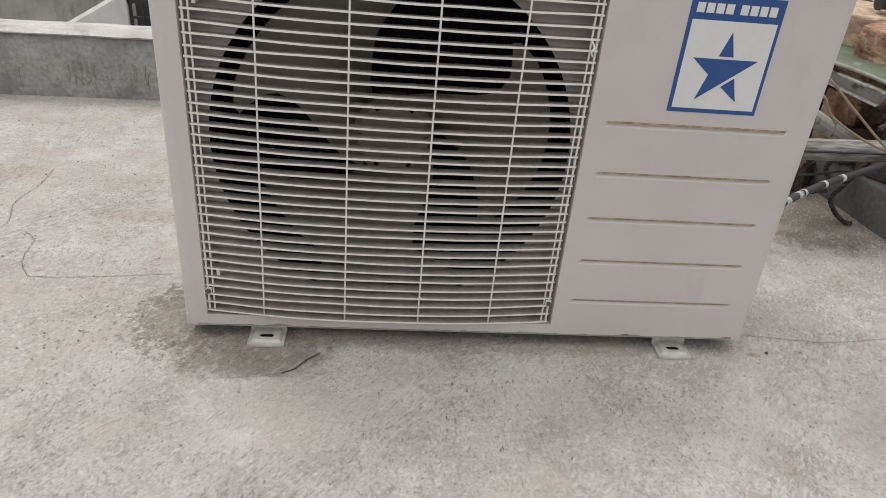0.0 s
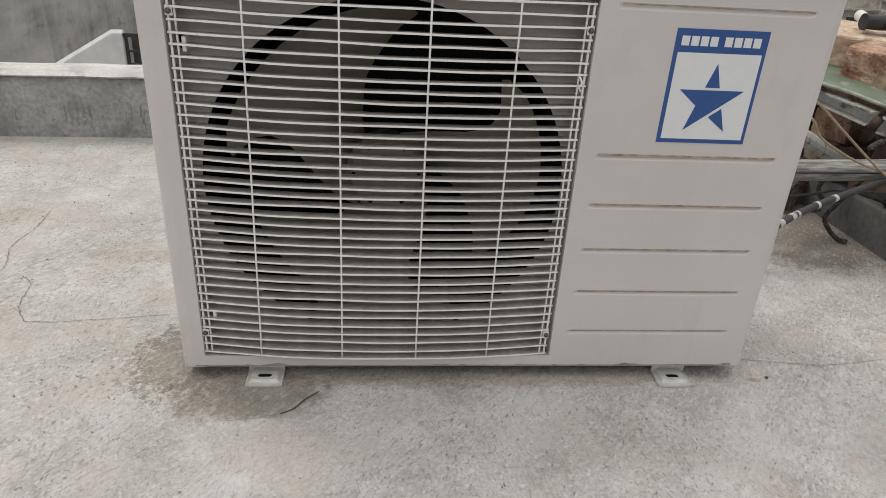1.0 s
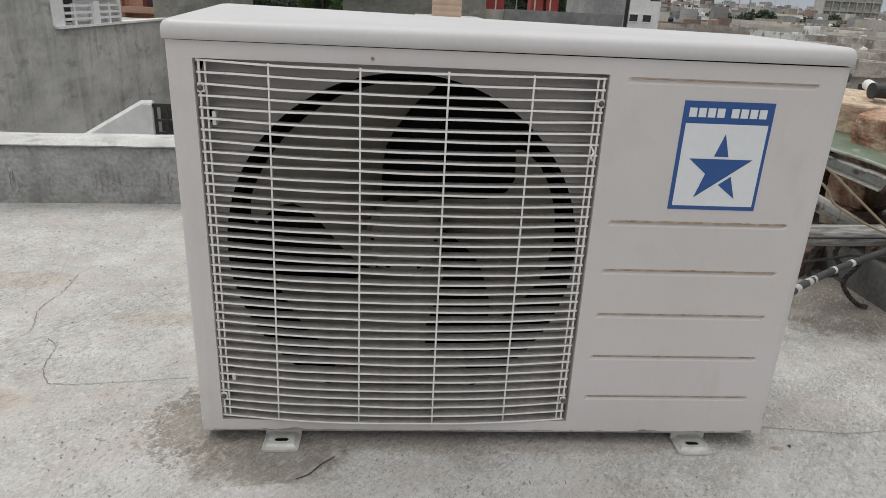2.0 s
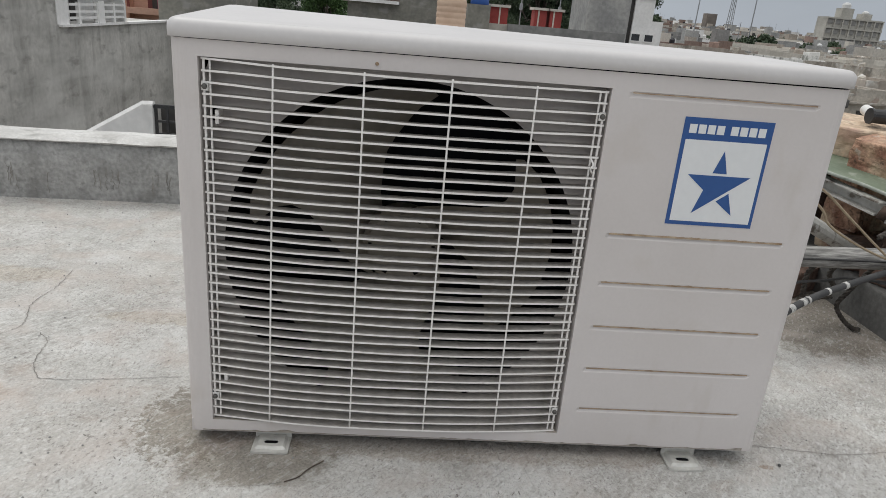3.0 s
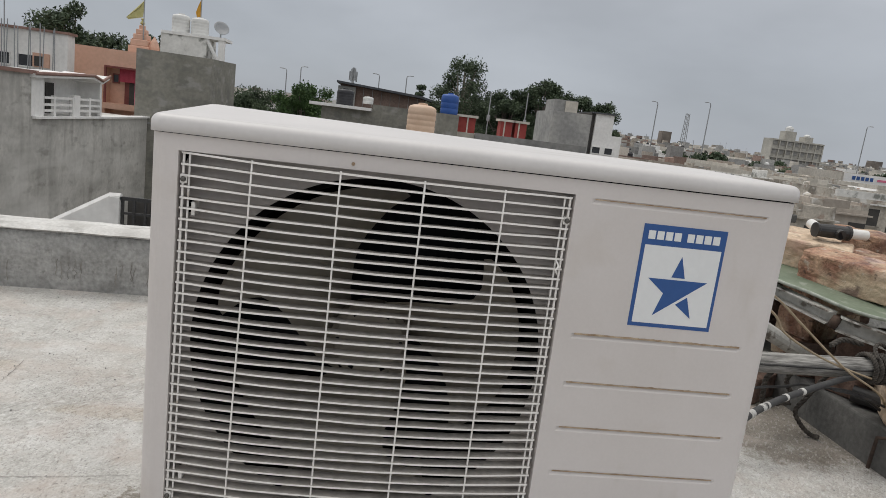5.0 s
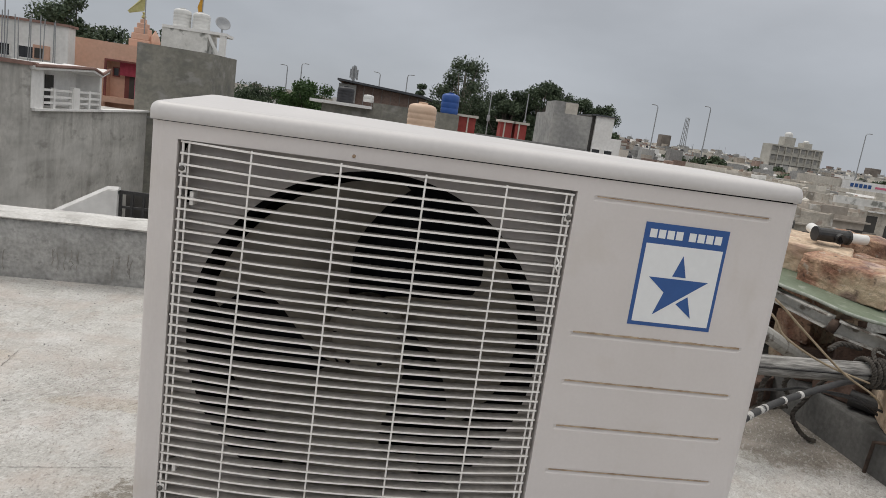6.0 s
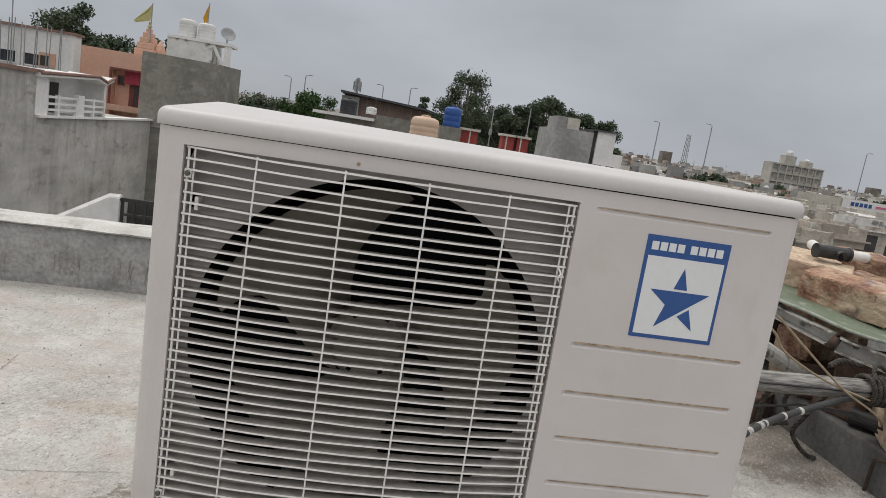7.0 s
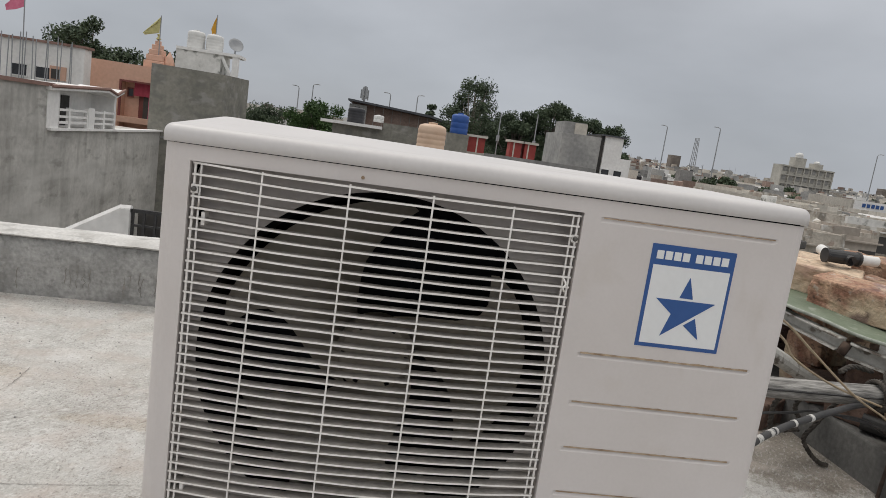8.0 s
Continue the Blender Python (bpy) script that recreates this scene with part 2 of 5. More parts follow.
M_cover = mat("painted_steel_top", (0.60, 0.58, 0.57), (0.645, 0.625, 0.615), 0.45, scale=5, grain=0.02, gscale=150, bump=0.02, bscale=300, dist=0.0005)
tint(M_cover, (0.50, 0.48, 0.45), 16, 0.58, 0.66, 0.45, stretch=(0.2, 3, 1))
M_panel = mat("dusty_inner_panel", (0.47, 0.432, 0.408), (0.55, 0.512, 0.488), 0.6, scale=6, grain=0.05, gscale=120, bump=0.05)
# dust on slat tops; on backs and undersides it stands for shade
M_dust_shade = mat("slat_dust_and_shade", (0.35, 0.326, 0.298), (0.50, 0.474, 0.445), 0.75, scale=40, grain=0.12, bump=0.1)
M_wire = mat("coated_wire", (0.83, 0.805, 0.77), (0.885, 0.865, 0.83), 0.4, scale=30, grain=0.06, bump=0.05)
tint(M_wire, (0.36, 0.30, 0.22), 40, 0.62, 0.72, 0.6)
M_blade = mat("grey_plastic", (0.20, 0.178, 0.143), (0.28, 0.25, 0.207), 0.5, scale=7, grain=0.06, bump=0.05)
# near-black tone for shade in the unit's cavity, gaps and slots
M_dark = mat("interior_shade", (0.007, 0.007, 0.008), (0.012, 0.012, 0.013), 0.9, grain=0.1, bump=0.05, spec=0.08)
# coil coloured near-black to carry the shade behind the fan
M_coil = mat("shaded_coil_fins", (0.010, 0.011, 0.013), (0.017, 0.018, 0.02), 0.8, spec=0.15, grain=0.2, gscale=200, bump=0.3, stretch=(8, 1, 1))
M_blue = mat("blue_print", (0.026, 0.085, 0.27), (0.03, 0.095, 0.29), 0.4, grain=0.03, bump=0.02)
M_white = mat("white_print", (0.75, 0.765, 0.77), (0.78, 0.79, 0.79), 0.4, grain=0.02, bump=0.02)
M_zinc = mat("zinc_steel", (0.55, 0.54, 0.50), (0.66, 0.65, 0.61), 0.5, 0.2, scale=30, grain=0.1, bump=0.1)
M_screw = mat("dull_screw", (0.10, 0.095, 0.088), (0.17, 0.162, 0.15), 0.45, 0.6, scale=80)
M_brick = mat("burnt_brick", (0.24, 0.12, 0.08), (0.47, 0.31, 0.21), 0.92, scale=19, grain=0.28, gscale=110, bump=1.0, bscale=60, dist=0.010, rand=0.16)
tint(M_brick, (0.60, 0.49, 0.35), 8, 0.48, 0.62, 0.8)
tint(M_brick, (0.62, 0.47, 0.42), 11, 0.56, 0.68, 0.6, shift=(9, 3, 4))
tint(M_brick, (0.15, 0.09, 0.085), 13, 0.56, 0.68, 0.75, shift=(3, 1, 2))
tint(M_brick, (0.07, 0.05, 0.04), 45, 0.62, 0.70, 0.75, shift=(7, 2, 2))
tint(M_brick, (0.60, 0.55, 0.48), 38, 0.62, 0.7, 0.5, shift=(1, 4, 2))
M_pale_brick = mat("pale_brick", (0.50, 0.37, 0.26), (0.64, 0.52, 0.39), 0.92, scale=16, grain=0.2, gscale=70, bump=0.9, bscale=55, dist=0.006, rand=0.1)
tint(M_pale_brick, (0.50, 0.31, 0.25), 8, 0.52, 0.66, 0.6, shift=(1, 2, 6))
tint(M_pale_brick, (0.24, 0.15, 0.11), 30, 0.60, 0.70, 0.7, shift=(6, 1, 2))
M_sheet = mat("green_sheet", (0.13, 0.17, 0.115), (0.21, 0.25, 0.185), 0.55, scale=9, grain=0.1, bump=0.15)
tint(M_sheet, (0.45, 0.47, 0.41), 20, 0.60, 0.70, 0.5)
# darker copy of the brick, shade under the stand put into its colour
M_shade_brick = mat("brick_in_shade", (0.07, 0.045, 0.035), (0.17, 0.11, 0.085), 0.95, scale=18, grain=0.25, gscale=90, bump=0.9, bscale=55, dist=0.008, rand=0.2)
M_rim = mat("worn_green_rim", (0.22, 0.25, 0.20), (0.42, 0.44, 0.39), 0.6, scale=30, grain=0.15, bump=0.2)
M_iron = mat("old_frame_paint", (0.36, 0.35, 0.32), (0.52, 0.51, 0.475), 0.6, 0.1, scale=12, grain=0.12, bump=0.2)
tint(M_iron, (0.10, 0.075, 0.055), 26, 0.55, 0.63, 0.85)
M_rust = mat("rust", (0.045, 0.032, 0.026), (0.09, 0.06, 0.045), 0.85, 0.2, scale=40, grain=0.25, bump=0.5)
M_wood = mat("weathered_pole", (0.09, 0.086, 0.08), (0.36, 0.35, 0.33), 0.8, scale=140, grain=0.3, gscale=260, bump=0.6, stretch=(0.12, 1, 1), dist=0.004)
M_rope = mat("old_rope", (0.032, 0.028, 0.024), (0.085, 0.075, 0.064), 0.95, scale=60, grain=0.3, bump=0.6, bscale=200)
M_black = mat("black_plastic", (0.018, 0.018, 0.019), (0.035, 0.034, 0.033), 0.45, scale=20, grain=0.15, bump=0.2)
M_cable = mat("dusty_black_cable", (0.028, 0.028, 0.03), (0.06, 0.059, 0.058), 0.6, scale=25, grain=0.15, bump=0.2)
M_tape = mat("white_tape", (0.46, 0.45, 0.43), (0.66, 0.65, 0.62), 0.6, scale=40, grain=0.1)
tint(M_tape, (0.10, 0.10, 0.10), 120, 0.56, 0.64, 0.8)
M_tan = mat("tan_wire", (0.30, 0.23, 0.15), (0.40, 0.32, 0.22), 0.6, scale=60)
M_pvc = mat("pvc_pipe", (0.72, 0.71, 0.67), (0.80, 0.79, 0.76), 0.35, scale=20, grain=0.04, bump=0.03)
M_mud = mat("dirt_line", (0.27, 0.185, 0.11), (0.50, 0.40, 0.29), 0.9, scale=55, grain=0.2)
# grime on the case; also the lit tone at the fan ring's foot
M_grime_lit = mat("grime_and_lit_ring", (0.24, 0.212, 0.18), (0.40, 0.365, 0.32), 0.9, scale=60, grain=0.2)
M_twig = mat("dry_twig", (0.07, 0.055, 0.045), (0.13, 0.105, 0.085), 0.9, scale=200, grain=0.2)
M_crack = mat("crack", (0.17, 0.16, 0.145), (0.32, 0.30, 0.275), 0.95, scale=30)
# distance
M_cement = mat("grey_cement", (0.40, 0.39, 0.365), (0.57, 0.555, 0.52), 0.9, scale=0.5, grain=0.12, gscale=6, bump=0.3, bscale=5, dist=0.02)
tint(M_cement, (0.28, 0.272, 0.25), 1.3, 0.48, 0.68, 0.65, stretch=(1, 0.3, 0.8), detail=12)
tint(M_cement, (0.22, 0.21, 0.19), 2.6, 0.54, 0.68, 0.5, stretch=(1, 0.7, 0.1), shift=(4, 1, 2), detail=8)
tint(M_cement, (0.18, 0.172, 0.155), 3.2, 0.58, 0.70, 0.6, stretch=(1, 0.35, 0.9), shift=(2, 8, 3), detail=12)
tint(M_cement, (0.62, 0.61, 0.58), 1.1, 0.55, 0.62, 0.3, stretch=(0.05, 0.05, 1), shift=(1, 3, 0.4), detail=3)
tint(M_cement, (0.66, 0.65, 0.62), 0.9, 0.50, 0.70, 0.6, stretch=(1, 0.3, 0.8), shift=(5, 2, 1), detail=8)
M_dark_cement = mat("weathered_cement", (0.185, 0.181, 0.156), (0.273, 0.264, 0.228), 0.9, scale=0.7, grain=0.14, gscale=6, bump=0.3, bscale=5, dist=0.02)
tint(M_dark_cement, (0.15, 0.148, 0.138), 1.1, 0.50, 0.66, 0.6, stretch=(1, 1, 1.8), detail=9)
tint(M_dark_cement, (0.38, 0.37, 0.35), 1.4, 0.56, 0.68, 0.5, stretch=(1, 1, 1.5), shift=(5, 2, 1), detail=9)
M_whitewall = mat("white_wall", (0.78, 0.77, 0.75), (0.86, 0.85, 0.83), 0.85, scale=0.8, grain=0.06, gscale=6, bump=0.1)
tint(M_whitewall, (0.45, 0.44, 0.42), 0.9, 0.58, 0.72, 0.35, stretch=(1, 1, 0.3))
M_moldy = mat("moldy_white_wall", (0.62, 0.61, 0.58), (0.76, 0.75, 0.72), 0.9, scale=1.2, grain=0.08, gscale=6, bump=0.1)
tint(M_moldy, (0.13, 0.135, 0.115), 1.9, 0.52, 0.62, 0.8, shift=(3, 1, 2), detail=9)
M_pink = mat("pink_wall", (0.62, 0.38, 0.28), (0.68, 0.44, 0.335), 0.85, scale=0.6, grain=0.06, gscale=6, bump=0.1)
M_maroon = mat("maroon_trim", (0.16, 0.045, 0.04), (0.22, 0.07, 0.06), 0.7, scale=2, grain=0.1)
M_cloth = mat("crimson_cloth", (0.30, 0.03, 0.06), (0.40, 0.06, 0.09), 0.8, scale=4, grain=0.1)
M_coping = mat("brown_coping", (0.22, 0.13, 0.105), (0.30, 0.19, 0.16), 0.85, scale=2, grain=0.1)
M_cream = mat("cream_wall", (0.52, 0.485, 0.425), (0.63, 0.595, 0.53), 0.85, scale=0.5, grain=0.1, gscale=4, rand=0.2, bump=0.1)
M_tan_wall = mat("tan_wall", (0.31, 0.272, 0.232), (0.42, 0.375, 0.325), 0.85, scale=0.5, grain=0.12, gscale=4, rand=0.25, bump=0.1)
M_brickwall = mat("far_brick_wall", (0.22, 0.15, 0.122), (0.31, 0.228, 0.192), 0.9, scale=0.7, grain=0.15, gscale=5, rand=0.2, bump=0.2)
M_greywall = mat("far_grey_wall", (0.24, 0.24, 0.235), (0.36, 0.355, 0.34), 0.9, scale=0.5, grain=0.12, gscale=4, rand=0.3, bump=0.2)
M_apt = mat("bare_concrete", (0.385, 0.37, 0.33), (0.48, 0.465, 0.42), 0.9, scale=0.4, grain=0.12, gscale=3, bump=0.1)
M_stained = mat("stained_plaster", (0.36, 0.325, 0.275), (0.56, 0.52, 0.455), 0.9, scale=1.3, grain=0.16, gscale=9, bump=0.3, bscale=8, dist=0.02, rand=0.15)
tint(M_stained, (0.15, 0.135, 0.115), 1.6, 0.52, 0.66, 0.75, stretch=(1, 1, 0.7), detail=9)
tint(M_stained, (0.68, 0.67, 0.64), 1.9, 0.56, 0.66, 0.7, shift=(3, 5, 1), detail=8)
tint(M_stained, (0.28, 0.19, 0.15), 2.6, 0.58, 0.68, 0.6, shift=(7, 1, 4), detail=8)
# darker grey put on solid boxes for the shade within the bays
M_bay = mat("bay_shade", (0.22, 0.216, 0.205), (0.32, 0.313, 0.30), 0.9, scale=0.5)
M_pane = mat("dark_pane", (0.03, 0.033, 0.038), (0.05, 0.053, 0.06), 0.15, scale=2, grain=0.1, bump=0)
# dark tone for shade in rooms, openings and gaps; door leaves share it
M_void = mat("room_shade", (0.05, 0.048, 0.045), (0.08, 0.075, 0.07), 0.9, scale=2)
M_roofsheet = mat("dark_roof_sheet", (0.05, 0.055, 0.065), (0.09, 0.095, 0.105), 0.6, scale=1, grain=0.1)
M_redbox = mat("red_paint", (0.26, 0.035, 0.03), (0.34, 0.06, 0.05), 0.7, scale=2, grain=0.1)
M_beige = mat("beige_tank", (0.60, 0.42, 0.30), (0.68, 0.50, 0.37), 0.5, scale=2, grain=0.05)
M_bluetank = mat("blue_tank", (0.02, 0.08, 0.30), (0.03, 0.10, 0.36), 0.45, scale=2, grain=0.05)
M_blacktank = mat("black_tank", (0.015, 0.016, 0.02), (0.03, 0.03, 0.035), 0.5, scale=2, grain=0.05)
M_whitetank = mat("white_tank", (0.62, 0.62, 0.60), (0.70, 0.70, 0.68), 0.5, scale=2, grain=0.05)
M_bark = mat("bark", (0.12, 0.10, 0.08), (0.24, 0.21, 0.18), 0.9, scale=3, grain=0.2, gscale=15, stretch=(1, 1, 0.3))
M_leaf = mat("leaves", (0.038, 0.06, 0.032), (0.09, 0.125, 0.066), 0.7, scale=0.9, grain=0.2, gscale=9, bump=0)
M_leaf2 = mat("fresh_leaves", (0.035, 0.075, 0.02), (0.07, 0.13, 0.035), 0.7, scale=0.9, grain=0.2, gscale=9, bump=0)
M_lamp = mat("galvanised", (0.28, 0.29, 0.30), (0.38, 0.39, 0.40), 0.5, 0.4, scale=2)
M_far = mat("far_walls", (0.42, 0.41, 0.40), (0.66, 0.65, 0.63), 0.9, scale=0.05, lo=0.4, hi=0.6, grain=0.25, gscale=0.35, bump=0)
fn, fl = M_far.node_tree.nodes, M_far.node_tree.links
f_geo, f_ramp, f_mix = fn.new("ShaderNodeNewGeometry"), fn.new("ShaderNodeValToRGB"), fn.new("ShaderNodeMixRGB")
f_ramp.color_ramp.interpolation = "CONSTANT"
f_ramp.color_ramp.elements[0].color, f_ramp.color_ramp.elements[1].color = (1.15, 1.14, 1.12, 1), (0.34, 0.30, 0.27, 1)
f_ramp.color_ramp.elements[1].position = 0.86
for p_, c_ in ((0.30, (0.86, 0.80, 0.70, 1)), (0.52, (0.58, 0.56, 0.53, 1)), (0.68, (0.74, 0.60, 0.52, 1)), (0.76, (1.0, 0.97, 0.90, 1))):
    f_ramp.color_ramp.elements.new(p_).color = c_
f_mix.blend_type = "MULTIPLY"
f_mix.inputs["Fac"].default_value = 1.0
fl.new(f_geo.outputs["Random Per Island"], f_ramp.inputs["Fac"])
fl.new(fn["Principled BSDF"].inputs["Base Color"].links[0].from_socket, f_mix.inputs["Color1"])
fl.new(f_ramp.outputs["Color"], f_mix.inputs["Color2"])
fl.new(f_mix.outputs["Color"], fn["Principled BSDF"].inputs["Base Color"])
M_ground = mat("town_ground", (0.13, 0.12, 0.105), (0.22, 0.205, 0.18), 0.95, scale=0.08, grain=0.15, gscale=1.0, bump=0)
M_yellow = mat("yellow_cloth", (0.44, 0.42, 0.17), (0.56, 0.52, 0.26), 0.8, scale=4)
M_orange = mat("orange_cloth", (0.50, 0.24, 0.02), (0.60, 0.32, 0.04), 0.8, scale=4)
M_pinkcloth = mat("pink_cloth", (0.62, 0.14, 0.24), (0.72, 0.22, 0.32), 0.8, scale=4)


# ---- building helpers ----
def part(name, bm, material, parent=None, label="", smooth=False):
    me = bpy.data.meshes.new(name)
    bmesh.ops.recalc_face_normals(bm, faces=bm.faces[:])
    if smooth:
        for f in bm.faces:
            f.smooth = True
    bm.to_mesh(me)
    bm.free()
    me.materials.append(material)
    ob = new(name, me)
    if parent is not None:
        ob.parent = parent
    if label:
        ob["label"] = label
    return ob


def share(name, ob, m, parent):
    """Another piece on the mesh of ob."""
    o = new(name, ob.data)
    o.parent = parent
    o.matrix_basis = m
    return o


def root(name, m, label, category, group="", kind=""):
    ob = new(name)
    ob.matrix_world = m
    ob.empty_display_size = 0.1
    return tagged(ob, label, category, group, kind)


def box(x0, x1, y0, y1, z0, z1, bevel=0.0, segs=2, bm=None):
    own = bm is None
    b = bmesh.new()
    bmesh.ops.create_cube(b, size=1)
    bmesh.ops.scale(b, vec=(x1 - x0, y1 - y0, z1 - z0), verts=b.verts)
    bmesh.ops.translate(b, vec=((x0 + x1) / 2, (y0 + y1) / 2, (z0 + z1) / 2), verts=b.verts)
    if bevel:
        bmesh.ops.bevel(b, geom=b.edges[:], offset=bevel, segments=segs, affect="EDGES", profile=0.5)
    if own:
        return b
    me = bpy.data.meshes.new("tmp")
    b.to_mesh(me)
    b.free()
    bm.from_mesh(me)
    bpy.data.meshes.remove(me)
    return bm


def tube(points, radius, segs=8, bm=None, closed_ends=True):
    """A round bar along points; radius may be one number or one for each point."""
    bm = bm or bmesh.new()
    pts = [Vector(p) for p in points]
    rads = radius if isinstance(radius, (list, tuple)) else [radius] * len(pts)
    rings, up = [], None
    for i, p in enumerate(pts):
        d = (pts[min(i + 1, len(pts) - 1)] - pts[max(i - 1, 0)]).normalized()
        if up is None:
            up = d.orthogonal().normalized()
        up = (up - d * up.dot(d))
        up = up.normalized() if up.length > 1e-6 else d.orthogonal().normalized()
        side = d.cross(up)
        rings.append([bm.verts.new(p + rads[i] * (math.cos(a) * up + math.sin(a) * side))
                      for a in [2 * math.pi * k / segs for k in range(segs)]])
    for a, b in zip(rings, rings[1:]):
        for k in range(segs):
            bm.faces.new((a[k], a[(k + 1) % segs], b[(k + 1) % segs], b[k]))
    if closed_ends:
        bm.faces.new(rings[0][::-1])
        bm.faces.new(rings[-1])
    return bm


def smooth_path(points, steps=8):
    """Catmull-Rom through points."""
    p = [Vector(q) for q in points]
    p = [2 * p[0] - p[1]] + p + [2 * p[-1] - p[-2]]
    out = []
    for i in range(1, len(p) - 2):
        for k in range(steps):
            t = k / steps
            out.append(0.5 * ((2 * p[i]) + (p[i + 1] - p[i - 1]) * t + (2 * p[i - 1] - 5 * p[i] + 4 * p[i + 1] - p[i + 2]) * t * t
                              + (3 * p[i] - p[i - 1] - 3 * p[i + 1] + p[i + 2]) * t ** 3))
    return out + [p[-2]]


def lathe(profile, segs=24, bm=None, at=(0, 0, 0)):
    """A turned solid from (radius, z) pairs."""
    bm = bm or bmesh.new()
    rings = []
    for r, z in profile:
        rings.append([bm.verts.new((at[0] + r * math.cos(2 * math.pi * k / segs), at[1] + r * math.sin(2 * math.pi * k / segs), at[2] + z))
                      for k in range(segs)])
    for a, b in zip(rings, rings[1:]):
        for k in range(segs):
            bm.faces.new((a[k], a[(k + 1) % segs], b[(k + 1) % segs], b[k]))
    bm.faces.new(rings[0][::-1])
    bm.faces.new(rings[-1])
    return bm


def holed(outer, inner, y0, y1):
    """A plate in the xz plane, from y0 to y1, with a hole: two loops of as many points."""
    bm = bmesh.new()
    n = len(outer)
    of, ob_ = [bm.verts.new((x, y0, z)) for x, z in outer], [bm.verts.new((x, y1, z)) for x, z in outer]
    if_, ib = [bm.verts.new((x, y0, z)) for x, z in inner], [bm.verts.new((x, y1, z)) for x, z in inner]
    for k in range(n):
        j = (k + 1) % n
        bm.faces.new((of[k], of[j], if_[j], if_[k]))
        bm.faces.new((ob_[j], ob_[k], ib[k], ib[j]))
        bm.faces.new((if_[k], if_[j], ib[j], ib[k]))
        bm.faces.new((of[j], of[k], ob_[k], ob_[j]))
    return bm


def poly(points, y0, y1):
    """A flat shape in the xz plane with thickness."""
    bm = bmesh.new()
    f = [bm.verts.new((x, y0, z)) for x, z in points]
    b = [bm.verts.new((x, y1, z)) for x, z in points]
    bm.faces.new(f)
    bm.faces.new(b[::-1])
    for k in range(len(f)):
        j = (k + 1) % len(f)
        bm.faces.new((f[j], f[k], b[k], b[j]))
    return bm


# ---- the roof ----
floor = tagged(part("floor", box(-6, 3.2, -5, 2.0, -0.25, 0.0), M_floor), "worn pale grey cement screed roof floor with stains, painted shade and cracks", "floor", kind="structure")


def crack(points, width, seed):
    rnd = random.Random(seed)
    bm = bmesh.new()
    pts = []
    for p in smooth_path([(x, y, 0) for x, y in points], 10):
        pts.append((p.x + rnd.uniform(-1, 1) * width, p.y + rnd.uniform(-1, 1) * width))
    last = None
    for i, (x, y) in enumerate(pts):
        w = width * rnd.uniform(0.55, 1.0) * (0.4 if i in (0, len(pts) - 1) else 1)
        a, b = bm.verts.new((x - w / 2, y - w / 2, 0.0012)), bm.verts.new((x + w / 2, y + w / 2, 0.0012))
        if last:
            bm.faces.new((last[0], last[1], b, a))
        last = (a, b)
    return part("crack", bm, M_crack, floor)


crack([(-0.493, 0.62), (-0.482, 0.52), (-0.488, 0.43), (-0.458, 0.345), (-0.475, 0.30), (-0.53, 0.22)], 0.0016, 1)
crack([(-0.41, 0.31), (-0.381, 0.278), (-0.368, 0.21), (-0.342, 0.165), (-0.32, 0.151), (-0.232, 0.158), (-0.10, 0.18)], 0.0015, 6)
crack([(-0.338, 0.151), (-0.42, 0.10), (-0.60, 0.12)], 0.0018, 2)
crack([(0.79, 0.06), (0.92, 0.045), (1.017, 0.037), (1.2, 0.06), (1.36, 0.05)], 0.0012, 3)
crack([(0.03, -0.098), (0.07, -0.094), (0.100, -0.088), (0.122, -0.081)], 0.0011, 4)
twig = tagged(part("twig", tube(smooth_path([(0.118, -0.083, 0.0009), (0.136, -0.072, 0.0012), (0.148, -0.054, 0.0016), (0.167, -0.034, 0.0010)], 5), 0.0009, 6), M_twig), "thin dark dry twig lying on the cement floor", "twig")
crack([(-0.46, 0.30), (-0.56, 0.22), (-0.70, 0.20)], 0.0016, 5)

# short trowel gouges in the screed, in three patches
for ci, (gx, gy, sx, sy, turn, n) in enumerate(((0.385, -0.165, 0.10, 0.06, 8, 34), (1.02, 0.02, 0.16, 0.14, 48, 46), (-0.10, 0.03, 0.09, 0.09, -42, 34), (0.62, -0.17, 0.14, 0.06, 40, 30))):
    rnd = random.Random(700 + ci)
    for k in range(n):
        px, py, ln = rnd.gauss(gx, sx), rnd.gauss(gy, sy), rnd.uniform(0.002, 0.009)
        if -0.04 < px < 0.84 and py > -0.005:
            continue
        a = radians(turn + rnd.gauss(0, 14))
        bm, last = bmesh.new(), None
        for q in range(5):
            u = q / 4 - 0.5
            w = 0.0009 * rnd.uniform(0.5, 1.2) * (0.25 if q in (0, 4) else 1)
            cx, cy = px + ln * u * math.sin(a) + rnd.uniform(-1, 1) * 0.0004, py + ln * u * math.cos(a)
            v0, v1 = bm.verts.new((cx - w * math.cos(a), cy + w * math.sin(a), 0.0006)), bm.verts.new((cx + w * math.cos(a), cy - w * math.sin(a), 0.0006))
            if last:
                bm.faces.new((last[0], last[1], v1, v0))
            last = (v0, v1)
        part("gouge", bm, M_crack, floor)

# loose crumbs of mortar on the screed
bm = bmesh.new()
rnd = random.Random(11)
for i in range(420):
    x, y = rnd.uniform(-1.2, 1.38), rnd.uniform(-0.5, 1.1)
    if -0.05 < x < 0.85 and 0 < y < 0.3:
        continue
    s = rnd.uniform(0.0007, 0.0021)
